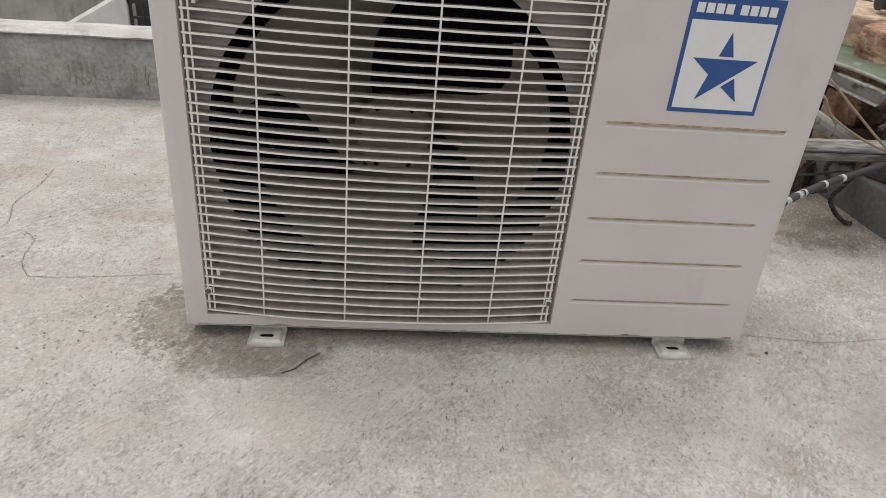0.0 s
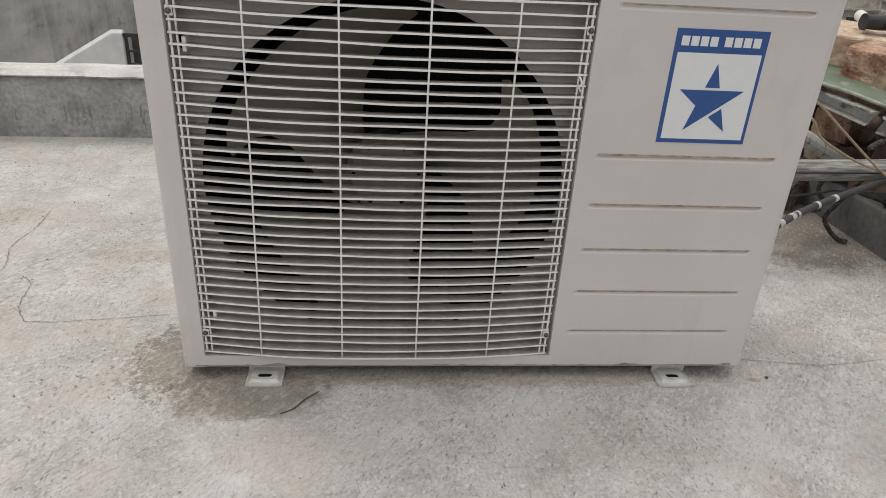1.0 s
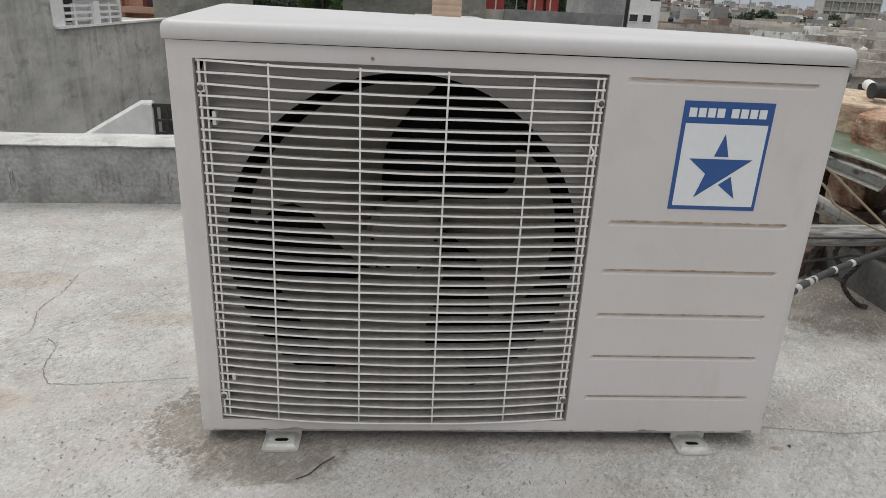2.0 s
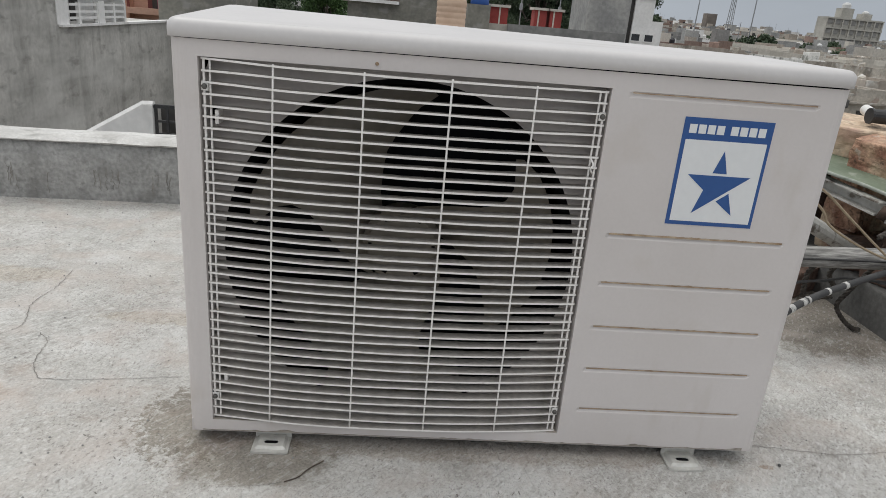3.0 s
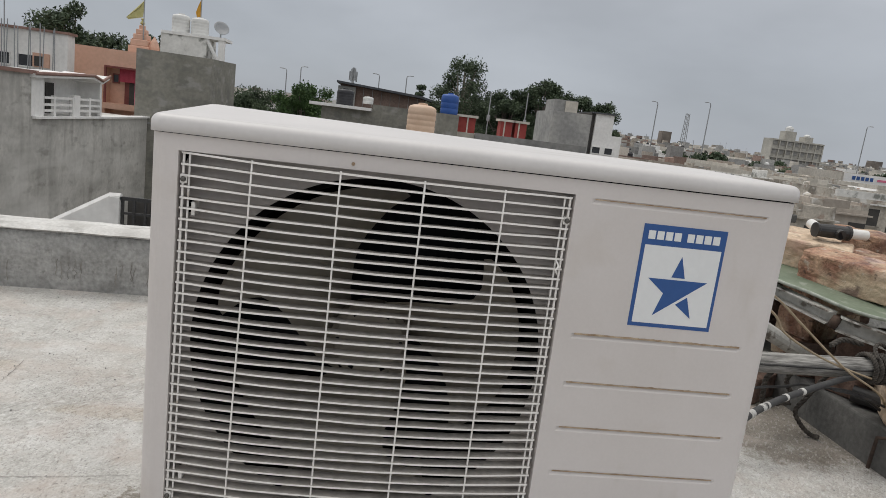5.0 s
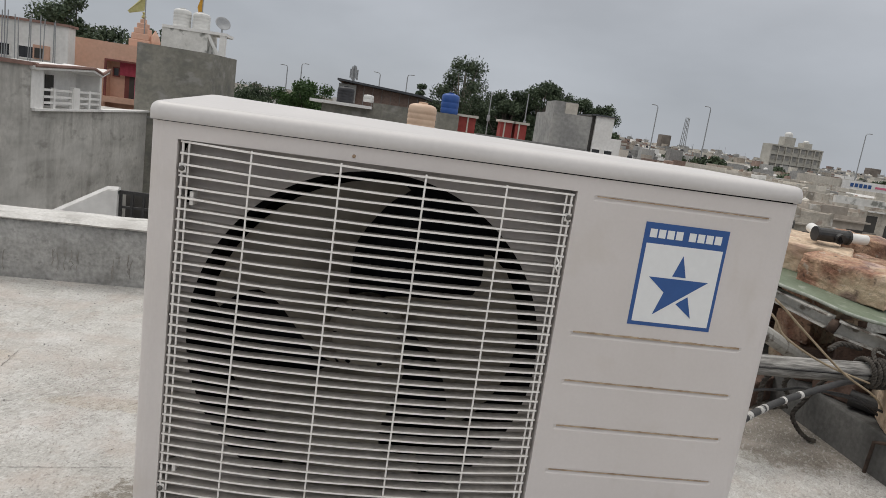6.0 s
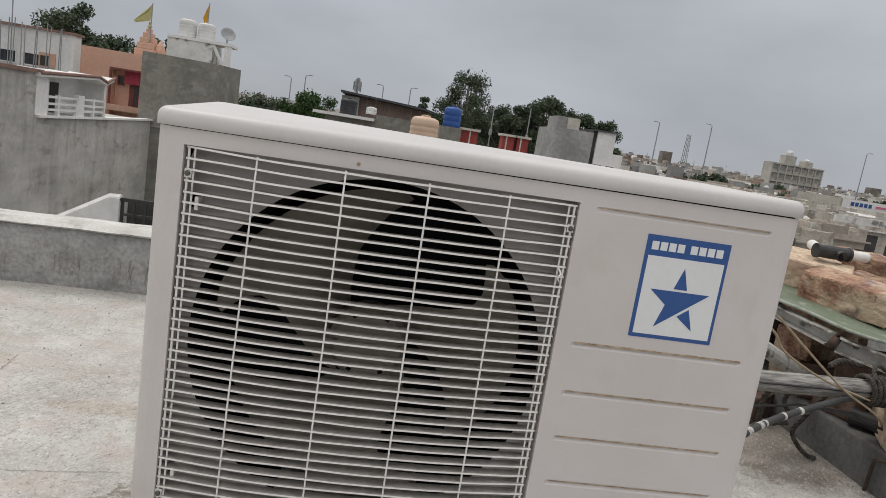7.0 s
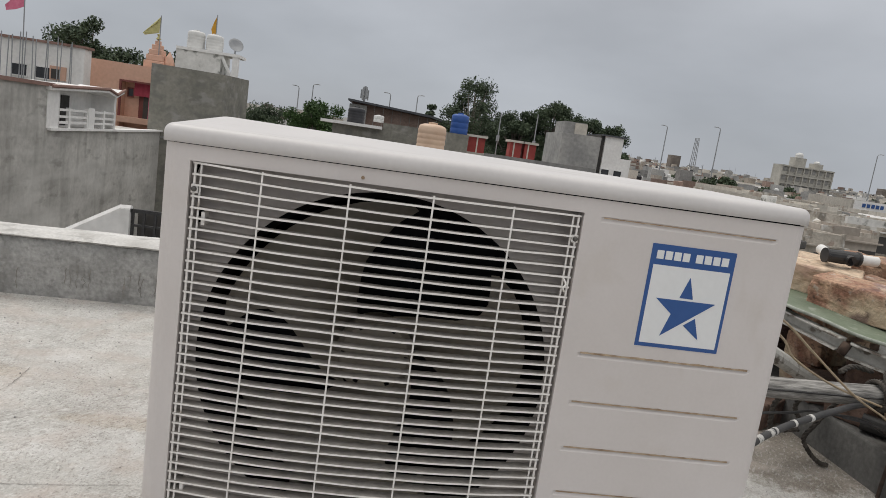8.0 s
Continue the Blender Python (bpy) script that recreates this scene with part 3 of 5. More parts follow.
    mtx = Matrix.Translation((x, y, s * 0.5)) @ Euler((rnd.random() * 6, rnd.random() * 6, rnd.random() * 6)).to_matrix().to_4x4()
    bmesh.ops.create_icosphere(bm, subdivisions=1, radius=s, matrix=mtx)
tagged(part("grit", bm, M_parapet), "fine grey mortar crumbs scattered on the roof", "grit", kind="stuff")
pebble = part("pebble", lathe([(0.0003, 0), (0.0022, 0.0005), (0.003, 0.002), (0.0016, 0.004), (0.0003, 0.0044)], 7), M_kerb)
pebble.location = (0.885, 0.0, 0.0)
tagged(pebble, "tiny dark pebble lying on the roof", "pebble")
chip = part("pebble", lathe([(0.0005, 0), (0.009, 0.001), (0.010, 0.006), (0.006, 0.011), (0.0005, 0.012)], 7), M_limewash)
chip.location = (0.985, 0.345, 0.0)
tagged(chip, "pale chip of mortar lying on the roof", "pebble")


# low rear kerb wall: grey face, limewashed rounded top
def low_wall(name, m, length, thick, height, cap, label):
    r = new(name)
    r.matrix_world = m
    tagged(r, label, "parapet", kind="structure")
    bm = bmesh.new()
    rnd = random.Random(5)
    n = int(length / 0.06)
    rows_ = []
    for i in range(n + 1):
        x = length * i / n
        dz = 0.004 * noise.noise((x * 3, 0, 7)) + 0.0025 * noise.noise((x * 14, 2, 7))
        rows_.append([bm.verts.new((x, 0.004 * noise.noise((x * 5, z * 9, 3)), z + (dz if z else 0))) for z in (-0.02, 0.03, height * 0.5, height - cap)]
                     + [bm.verts.new((x, thick, height - cap + dz)), bm.verts.new((x, thick, -0.3))])
    for a, b in zip(rows_, rows_[1:]):
        for k in range(5):
            bm.faces.new((a[k], a[k + 1], b[k + 1], b[k]))
    part("face", bm, M_parapet, r, smooth=True)
    bm = bmesh.new()
    rows_ = []
    for i in range(n + 1):
        x = length * i / n
        dz = 0.004 * noise.noise((x * 3, 0, 7)) + 0.004 * noise.noise((x * 11, 5, 7))
        e = 0.004 * noise.noise((x * 16, 9, 1))
        rows_.append([bm.verts.new(p) for p in ((x, -0.001, height - cap - 0.003 + e), (x, -0.010, height - cap + 0.003 + e), (x, -0.009, height - 0.008 + dz),
                                                (x, 0.004, height + dz), (x, thick * 0.5, height + 0.004 + dz), (x, thick, height + dz), (x, thick + 0.012, height - 0.012), (x, thick + 0.008, height - cap))])
    for a, b in zip(rows_, rows_[1:]):
        for k in range(7):
            bm.faces.new((a[k], a[k + 1], b[k + 1], b[k]))
    part("coping", bm, M_limewash, r, "rough limewashed rounded top", smooth=True)
    return r


rear = low_wall("wall_rear", pose(-6.0, 0.74, 0, 0, 0, 4.7), 9.4, 0.145, 0.189, 0.009, "low grey rendered rear roof kerb with whitewashed top")
for k in range(26):
    rnd = random.Random(300 + k)
    x, z = rnd.uniform(4.9, 6.0), rnd.uniform(0.012, 0.05)
    bm, last = bmesh.new(), None
    for q in range(9):
        xx = x + 0.010 * noise.noise((q * 0.5, k * 3.1, 2)) + 0.003 * noise.noise((q * 1.9, k, 5))
        zz, w = z + rnd.uniform(0.004, 0.010) * q, 0.0011 * rnd.uniform(0.5, 1.2) * (0.3 if q in (0, 8) else 1)
        yy = 0.004 * noise.noise((xx * 5, zz * 9, 3)) - 0.0016
        a, b = bm.verts.new((xx - w, yy, zz)), bm.verts.new((xx + w, yy, zz))
        if last:
            bm.faces.new((last[0], last[1], b, a))
        last = (a, b)
    part("crack", bm, M_crack, rear)
side = root("wall_side", pose(1.41, -5, 0), "low grey cement kerb along the roof edge, shade put into its dark colour", "parapet", kind="structure")
part("face", box(0, 0.30, 0, 6.32, -0.02, 0.10, 0.006), M_kerb, side)
slab = tagged(part("building_body", box(-6, 3.2, -5, 1.7, -7.0, -0.26), M_cement), "plain grey body of the house under the roof", "house", kind="structure")


# ---- the outdoor unit ----
unit = root("air_conditioner", pose(0, 0, 0, 0, -0.3, 0), "off-white outdoor air conditioner unit with slatted fan grille on roof", "air conditioner")
X0, X1, ZB, ZT, DEP, RC = -0.0375, 0.8395, 0.021, 0.5810, 0.285, 0.022
GX0, GX1, GZ0, GZ1 = -0.0010, 0.5180, 0.0405, 0.5605


def arc(cx, cy, r, a0, a1, n):
    return [(cx + r * math.cos(radians(a0 + (a1 - a0) * k / n)), cy + r * math.sin(radians(a0 + (a1 - a0) * k / n))) for k in range(n + 1)]


def strip(bm, plan, zs):
    cols = [[bm.verts.new((x, y, z)) for z in zs] for x, y in plan]
    for a, b in zip(cols, cols[1:]):
        for k in range(len(zs) - 1):
            bm.faces.new((a[k], a[k + 1], b[k + 1], b[k]))


# front: left cheek, bands over and under the grille, recess walls
bm = bmesh.new()
left_plan = [(X0, DEP)] + arc(X0 + RC, RC, RC, 180, 270, 8) + [(GX0, 0)]
strip(bm, left_plan, (ZB, ZT))
strip(bm, [(GX0, 0), (GX1, 0)], (ZB + 0.001, GZ0))
strip(bm, [(GX0, 0), (GX1, 0)], (GZ1, ZT))
c = [(GX0, GZ0), (GX1, GZ0), (GX1, GZ1), (GX0, GZ1)]
for k in range(4):
    (xa, za), (xb, zb) = c[k], c[(k + 1) % 4]
    bm.faces.new([bm.verts.new(p) for p in ((xa, 0, za), (xb, 0, zb), (xb, 0.03, zb), (xa, 0.03, za))])
bmesh.ops.remove_doubles(bm, verts=bm.verts[:], dist=1e-5)
part("front_panel", bm, M_case, unit)

# service panel with pressed grooves
GROOVES = [0.5555, 0.3645, 0.2925, 0.2235, 0.1545, 0.0855]
xs = [GX1, 0.541, 0.547, 0.60, 0.66, 0.73, 0.791, 0.797, X1 - RC]
zs = [ZB + 0.001, 0.05]
for g in sorted(GROOVES):
    zs += [g - 0.0052, g - 0.0012, g + 0.0018, g + 0.0032]
zs.append(ZT)
bm = bmesh.new()
deep = {round(g + d, 5) for g in GROOVES for d in (-0.0012, 0.0018)}
grid = [[bm.verts.new((x, 0.0026 if (round(z, 5) in deep and 0.545 < x < 0.793) else 0.0, z)) for z in zs] for x in xs]
for a, b in zip(grid, grid[1:]):
    for k in range(len(zs) - 1):
        bm.faces.new((a[k], a[k + 1], b[k + 1], b[k]))
strip(bm, arc(X1 - RC, RC, RC, 270, 360, 8) + [(X1, DEP)], (ZB, ZT))
bmesh.ops.remove_doubles(bm, verts=bm.verts[:], dist=1e-5)
part("service_panel", bm, M_case, unit)
part("back_panel", box(X0 + 0.001, X1 - 0.001, DEP - 0.004, DEP, ZB, ZT), M_coil, unit)
part("base_pan", box(X0 + 0.004, X1 - 0.004, 0.006, DEP - 0.005, ZB - 0.004, ZB + 0.016), M_case, unit)

# brown dirt caught in the grooves
for gi, g in enumerate(GROOVES):
    rnd = random.Random(40 + gi)
    bm = bmesh.new()
    heavy = (0.3, 0.9, 0.7, 0.7, 0.55, 0.5)[gi]
    last = None
    for k in range(75):
        x = 0.5455 + 0.2475 * k / 74
        h = heavy * 0.0011 * (0.75 + 0.45 * noise.noise((x * 150, gi * 3.7, 1)) + 0.35 * noise.noise((x * 23, gi, 4)))
        h = max(h, 0.00015)
        a, b = bm.verts.new((x, -0.0002, g + 0.0006)), bm.verts.new((x, -0.0002, g + 0.0014 + h * 2.6))
        if last:
            bm.faces.new((last[0], last[1], b, a))
        last = (a, b)
    part("dirt", bm, M_mud, unit, "brown dirt caught in a pressed groove")

# grime along the foot of the front
bm = bmesh.new()
last = None
for k in range(160):
    x = X0 + 0.022 + (X1 - X0 - 0.046) * k / 159
    hh = 0.0016 + 0.0060 * max(0, noise.noise((x * 24, 1, 8)) + 0.4 * noise.noise((x * 90, 3, 8)))
    a, b = bm.verts.new((x, -0.0004, ZB + 0.0012)), bm.verts.new((x, -0.0004, ZB + 0.0012 + hh))
    if last:
        bm.faces.new((last[0], last[1], b, a))
    last = (a, b)
part("grime", bm, M_grime_lit, unit, "grey-brown grime along the bottom edge")
part("settled_dust", box(GX0 + 0.001, GX1 - 0.001, 0.0008, 0.0255, GZ0 + 0.0002, GZ0 + 0.0009), M_grime_lit, unit, "dust settled under the grille")

# top cover: overhanging pan with rounded rim
bm = box(X0 - 0.0012, X1 + 0.0018, -0.0045, DEP + 0.006, 0.5828, 0.6215)
for v in bm.verts:
    if v.co.z > 0.6:
        v.co.z = (0.6215 if v.co.x < 0.4 else 0.6075) if v.co.y > 0.1 else 0.6050
up_edges = [e for e in bm.edges if (e.verts[0].co.xy - e.verts[1].co.xy).length < 0.001]
bmesh.ops.bevel(bm, geom=up_edges, offset=0.019, segments=6, affect="EDGES", profile=0.5)
bm.normal_update()
top_edges = [e for e in bm.edges if all(v.co.z > 0.6 for v in e.verts) and len([f for f in e.link_faces if abs(f.normal.z) < 0.5]) == 1]
bmesh.ops.bevel(bm, geom=top_edges, offset=0.0120, segments=6, affect="EDGES", profile=0.5)
bm.normal_update()
cover = part("top_cover", bm, M_cover, unit, "paler off-white pressed top cover with rounded rim", smooth=True)
cover.data.polygons.foreach_set("use_smooth", [p.area < 0.02 for p in cover.data.polygons])
cover.matrix_basis = pose(0, 0, -0.0008, 0, -0.07, 0)
# near-black filler stands for the shade in the seam under the cover
part("cover_gap_shade", box(X0 + 0.014, X1 - 0.014, 0.0035, DEP - 0.004, ZT - 0.004, 0.5860), M_dark, unit)

# fan panel with its round mouth
FC, FR = (0.2625, 0.3055), 0.2445
N = 96
outer, inner = [], []
for k in range(N):
    a = 2 * math.pi * k / N
    dx, dz = math.cos(a), math.sin(a)
    sx = ((GX1 if dx > 0 else GX0) - FC[0]) / dx if abs(dx) > 1e-6 else 9
    sz = ((GZ1 if dz > 0 else GZ0) - FC[1]) / dz if abs(dz) > 1e-6 else 9
    s = min(sx, sz)
    outer.append((FC[0] + dx * s, FC[1] + dz * s))
    inner.append((FC[0] + dx * FR, FC[1] + dz * FR))
part("fan_panel", holed(outer, inner, 0.026, 0.028), M_panel, unit, "dusty beige panel round the fan mouth")
bm = bmesh.new()
rings = []
for r, y in ((FR, 0.0265), (FR - 0.006, 0.034), (FR - 0.009, 0.05), (FR - 0.009, 0.15)):
    rings.append([bm.verts.new((FC[0] + r * math.cos(2 * math.pi * k / N), y, FC[1] + r * math.sin(2 * math.pi * k / N))) for k in range(N)])
for a, b in zip(rings, rings[1:]):
    for k in range(N):
        bm.faces.new((a[k], a[(k + 1) % N], b[(k + 1) % N], b[k]))
part("fan_shroud", bm, M_dark, unit, "fan mouth ring, its shade put into a near-black colour", smooth=True)
# paler arc in the ring's foot: light falling there, put into colour
bm, last = bmesh.new(), None
for k in range(49):
    a = radians(244 + 52 * k / 48)
    thin = 0.0004 + 0.0004 * math.sin(math.pi * k / 48)
    ring = [bm.verts.new((FC[0] + (r - thin) * math.cos(a), y, FC[1] + (r - thin) * math.sin(a))) for r, y in ((FR, 0.0268), (FR - 0.006, 0.0342), (FR - 0.009, 0.05), (FR - 0.009, 0.13 + 0.012 * noise.noise((k * 0.4, 0, 3))))]
    if last:
        for q in range(3):
            bm.faces.new((last[q], last[q + 1], ring[q + 1], ring[q]))
    last = ring
part("shroud_lit_foot", bm, M_grime_lit, unit, "paler foot of the fan mouth, light on it put into the colour", smooth=True)
# coil and cavity sides hold the cavity's shade in their colour
part("coil", box(GX0, GX1 + 0.02, 0.20, 0.23, ZB + 0.02, ZT - 0.005), M_coil, unit, "condenser coil behind the fan, its shade put into a near-black colour")
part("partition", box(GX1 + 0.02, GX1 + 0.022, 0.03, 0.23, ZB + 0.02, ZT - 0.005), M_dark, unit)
part("cavity_shade_side", box(X0 + 0.006, X0 + 0.008, 0.03, 0.23, ZB + 0.02, ZT - 0.005), M_dark, unit)

fan = part("fan", lathe([(0.001, -0.03), (0.046, -0.03), (0.056, -0.022), (0.058, 0.012), (0.05, 0.02), (0.001, 0.022)], 32), M_blade, unit, "grey plastic axial fan with broad blades")
fan.matrix_basis = Matrix.Translation((FC[0], 0.088, FC[1])) @ Matrix.Rotation(radians(90), 4, "X")
LEAD = [(0.22, 222), (0.30, 193), (0.37, 174), (0.45, 162), (0.54, 154), (0.62, 151), (0.69, 151), (0.76, 154), (0.81, 159), (0.865, 164), (0.90, 162), (0.925, 154)]
TRAIL = [(0.22, 120), (0.30, 112), (0.37, 105), (0.45, 100), (0.54, 95), (0.62, 89), (0.69, 84), (0.76, 80), (0.81, 77), (0.865, 73), (0.90, 71), (0.925, 74)]
bm = bmesh.new()
cols = []
for (f0, a0), (f1, a1) in zip(LEAD, TRAIL):
    r = f0 * FR * 0.99
    col = []
    for k in range(13):
        u = k / 12
        a = radians(a0 + (a1 - a0) * u)
        z = 0.042 - 0.090 * u + 0.010 * math.sin(u * math.pi)
        col.append(bm.verts.new((r * math.cos(a), r * math.sin(a), z)))
    cols.append(col)
for a, b in zip(cols, cols[1:]):
    for k in range(12):
        bm.faces.new((a[k], a[k + 1], b[k + 1], b[k]))
blade = part("blade", bm, M_blade, fan, smooth=True)
blade.matrix_basis = Matrix.Rotation(radians(8), 4, "Z")
for turn in (-120, -228):
    share("blade", blade, Matrix.Rotation(radians(turn), 4, "Z"), fan)
slot = part("hub_slot", box(0.044, 0.049, -0.0035, 0.0035, 0.0170, 0.0205), M_dark, fan)
for k in range(1, 6):
    share("hub_slot", slot, Matrix.Rotation(radians(60 * k), 4, "Z"), fan)

# slatted grille
NS = 37


def bow(x):
    u = (x - 0.2575) / 0.2575
    return 0.004 - 0.017 * max(0.0, 1 - abs(u) ** 2.2)


def slat_mesh(sag, kink):
    bm = bmesh.new()
    cols, n = [], 26
    for i in range(n + 1):
        x = 0.0005 + 0.514 * i / n
        y = bow(x)
        u = (x - 0.2575) / 0.2575
        z = -sag * (1 - u * u) + kink * noise.noise((x * 9, kink * 900, 0))
        cols.append([bm.verts.new(p) for p in ((x, y, z + 0.0013), (x, y + 0.0172, z + 0.0006), (x, y + 0.0172, z - 0.0006), (x, y, z - 0.0013))])
    for a, b in zip(cols, cols[1:]):
        for k in range(4):
            f = bm.faces.new((a[k], a[(k + 1) % 4], b[(k + 1) % 4], b[k]))
            # top, back and underside take the dimmer tone; the front edge stays bright
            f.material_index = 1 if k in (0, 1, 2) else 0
    bm.faces.new(cols[0])
    bm.faces.new(cols[-1][::-1])
    return bm


grille = part("grille", box(0.0018, 0.0048, 0.0045, 0.0085, 0.0425, 0.5575, 0.001), M_wire, unit, "cream slatted grille, slightly bowed outwards")
share("side_bar", grille, Matrix.Translation((0.5084, 0, 0)), grille)
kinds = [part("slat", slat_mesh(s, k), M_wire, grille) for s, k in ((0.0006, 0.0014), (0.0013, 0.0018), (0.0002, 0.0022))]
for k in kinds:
    k.data.materials.append(M_dust_shade)
for i in range(NS):
    z = 0.0445 + 0.5115 * i / (NS - 1)
    if i < 3:
        kinds[i].location = (0, 0, z)
    else:
        share("slat", kinds[(i * 7 + i // 5) % 3], Matrix.Translation((0, 0, z)), grille)
for x, lean in ((0.087, 0.003), (0.2025, 0.0), (0.3115, 0.0), (0.4195, 0.0)):
    y = bow(x) + 0.0017
    pts = [(x + lean * (k / 12 - 0.5) * 2, y + 0.0006 * math.sin(k), 0.042 + 0.5155 * k / 12) for k in range(13)]
    part("upright", tube(pts, 0.0014, 6), M_wire, grille, smooth=True)
for x in (0.0108, 0.5042):
    part("inner_bar", tube([(x, 0.006, 0.044), (x, 0.006, 0.557)], 0.0014, 6), M_wire, grille)
for x, z in ((0.0045, 0.5235), (0.5105, 0.5245), (0.0045, 0.078), (0.5105, 0.078)):
    bm = lathe([(0.0005, 0.0035), (0.0022, 0.0032), (0.0034, 0.002), (0.0036, 0)], 14)
    s = part("screw", bm, M_screw, grille, smooth=True)
    s.matrix_basis = pose(x, 0.0025, z, 90, 0, 0)
    part("screw_tab", box(x - 0.0045, x + 0.0045, 0.0035, 0.0048, z - 0.0055, z + 0.0055, 0.0005), M_wire, grille)
for x, z in ((0.0185, 0.487), (0.0185, 0.107)):
    part("hook", box(x - 0.0025, x + 0.0025, 0.006, 0.027, z - 0.009, z + 0.009, 0.001), M_wire, unit)
    # the slot's shade is a thin near-black plate
    part("hook_slot_shade", box(x - 0.010, x - 0.004, 0.0248, 0.0258, z - 0.008, z + 0.008), M_dark, unit)
bent = part("bent_clip", tube(smooth_path([(0.503, 0.003, 0.470), (0.507, -0.002, 0.462), (0.504, -0.003, 0.456), (0.508, 0.002, 0.450)], 6), 0.0013, 6), M_wire, grille, smooth=True)
grille.matrix_basis = pose(0.2575, 0, 0.3, 0, 0.28, 0) @ Matrix.Translation((-0.2575, 0, -0.3))
bolt = part("bolt", lathe([(0.0003, 0.0022), (0.0014, 0.002), (0.0022, 0.0008), (0.0024, 0)], 12), M_mud, unit, "small rusty screw under the cover")
bolt.matrix_basis = pose(0.2180, 0.0, 0.5678, 90, 0, 0)

# printed badge
BX, BZ, BW, BH = 0.6200, 0.5322, 0.1215, 0.1460


def uv(pts):
    return [(BX + u * BW, BZ - v * BH) for u, v in pts]


badge = part("badge", poly(uv([(0, 0), (1, 0), (1, 1), (0, 1)]), -0.0006, 0.0), M_blue, unit, "blue and white printed badge with a star emblem")
part("badge_field", poly(uv([(0.045, 0.198), (0.962, 0.198), (0.962, 0.962), (0.045, 0.962)]), -0.0010, -0.0006), M_white, badge)
star = [[(0.508, 0.285), (0.584, 0.494), (0.422, 0.492)],
        [(0.149, 0.516), (0.863, 0.516), (0.271, 0.881), (0.358, 0.656)],
        [(0.655, 0.676), (0.735, 0.884), (0.527, 0.756)]]
for s in star:
    part("star_piece", poly(uv(s), -0.0014, -0.0010), M_blue, badge)
for u0, u1 in ((0.065, 0.476), (0.530, 0.941)):
    w = (u1 - u0) / 4
    for k in range(4):
        part("letter_bar", poly(uv([(u0 + k * w, 0.060), (u0 + (k + 0.80) * w, 0.060), (u0 + (k + 0.80) * w, 0.141), (u0 + k * w, 0.141)]), -0.0010, -0.0006), M_white, badge)

# mounting feet with slots
for x0 in (0.058, 0.695):
    x1, y0, y1 = x0 + 0.054, -0.0235, 0.0165
    mid = ((x0 + x1) / 2, -0.0035)
    n = 32
    out, inn = [], []
    for k in range(n):
        a = 2 * math.pi * k / n
        dx, dy = math.cos(a), math.sin(a)
        s = min((x1 - x0) / 2 / max(abs(dx), 1e-6), 0.020 / max(abs(dy), 1e-6))
        out.append((mid[0] + dx * s, mid[1] + dy * s))
        cx = 0.006 * (1 if dx > 0 else -1)
        inn.append((mid[0] + cx + 0.0046 * dx, mid[1] + 0.0046 * dy))
    rim = [(mid[0] + (x - mid[0]) * 0.84, mid[1] + (y - mid[1]) * (0.70 if y < mid[1] else 1)) for x, y in out]
    raised = [(mid[0] + (x - mid[0]) * 0.70, mid[1] + (y - mid[1]) * (0.54 if y < mid[1] else 1)) for x, y in out]
    bm = bmesh.new()
    loops = [[bm.verts.new((x, y, z)) for x, y in lp] for lp, z in ((out, 0.0005), (out, 0.0040), (rim, 0.0044), (raised, 0.0085), (inn, 0.0085), (inn, 0.0005))]
    for a, b in zip(loops, loops[1:]):
        for k in range(n):
            bm.faces.new((a[k], a[(k + 1) % n], b[(k + 1) % n], b[k]))
    box(x0, x1, y1 - 0.001, y1 + 0.002, 0.001, 0.0180, bm=bm)
    box(x0, x1, y1, DEP + 0.03, 0.0145, 0.0175, bm=bm)
    box(x0, x1, DEP + 0.0, DEP + 0.03, 0.0005, 0.0175, bm=bm)
    ft = part("foot", bm, M_zinc, unit, "pale metal mounting foot with a slot")
    ft.location.z = -0.0052 * x0
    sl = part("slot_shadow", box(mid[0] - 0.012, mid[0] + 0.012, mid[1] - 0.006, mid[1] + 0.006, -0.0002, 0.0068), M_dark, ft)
# near-black sheet stands for the shade beneath the base pan
part("under_base_shade", box(X0 + 0.01, X1 - 0.01, 0.02, DEP - 0.01, ZB - 0.008, ZB - 0.003), M_dark, unit)


# ---- the brick-laden sheet and its stand ----
def rough_brick(name, lx, ly, lz, seed, worn=0.010):
    """A worn clay brick, its base at z 0."""
    bm = box(-lx / 2, lx / 2, -ly / 2, ly / 2, 0, lz, worn, 2)
    bmesh.ops.subdivide_edges(bm, edges=[e for e in bm.edges if e.calc_length() > 0.03], cuts=9, use_grid_fill=True)
    for v in bm.verts:
        p = v.co * 22 + Vector((seed * 7.1, seed * 3.3, 0))
        d = noise.noise_vector(p) * 0.0055 + noise.noise_vector(p * 3) * 0.0026
        if v.co.z < 0.002:
            d.z = 0
        v.co += d
    return bm


def brick(x, y, z, turn, label, seed, size=(0.225, 0.108, 0.075), material=None, tilt=(0, 0), group=""):
    ob = part("brick", rough_brick("brick", *size, seed, 0.006), material or M_brick)
    ob.matrix_world = pose(x, y, z, tilt[0], tilt[1], turn)
    return tagged(ob, label, "brick", group)


stand = root("sheet_stand", pose(0, 0, 0), "rough stand of painted rails, a lashed pole and a green sheet", "stand")
# sheet: thin slab with a curved front-left edge, falling towards its front
SHEET = Matrix.Translation((1.31, 0.74, 0.347)) @ Euler((radians(7.0), radians(2.0), 0)).to_matrix().to_4x4()
edge = smooth_path([(-0.03, 0.28, 0), (0.0, 0.02, 0), (0.055, -0.075, 0), (0.095, -0.165, 0), (0.16, -0.210, 0), (0.28, -0.23, 0), (0.50, -0.24, 0)], 8)
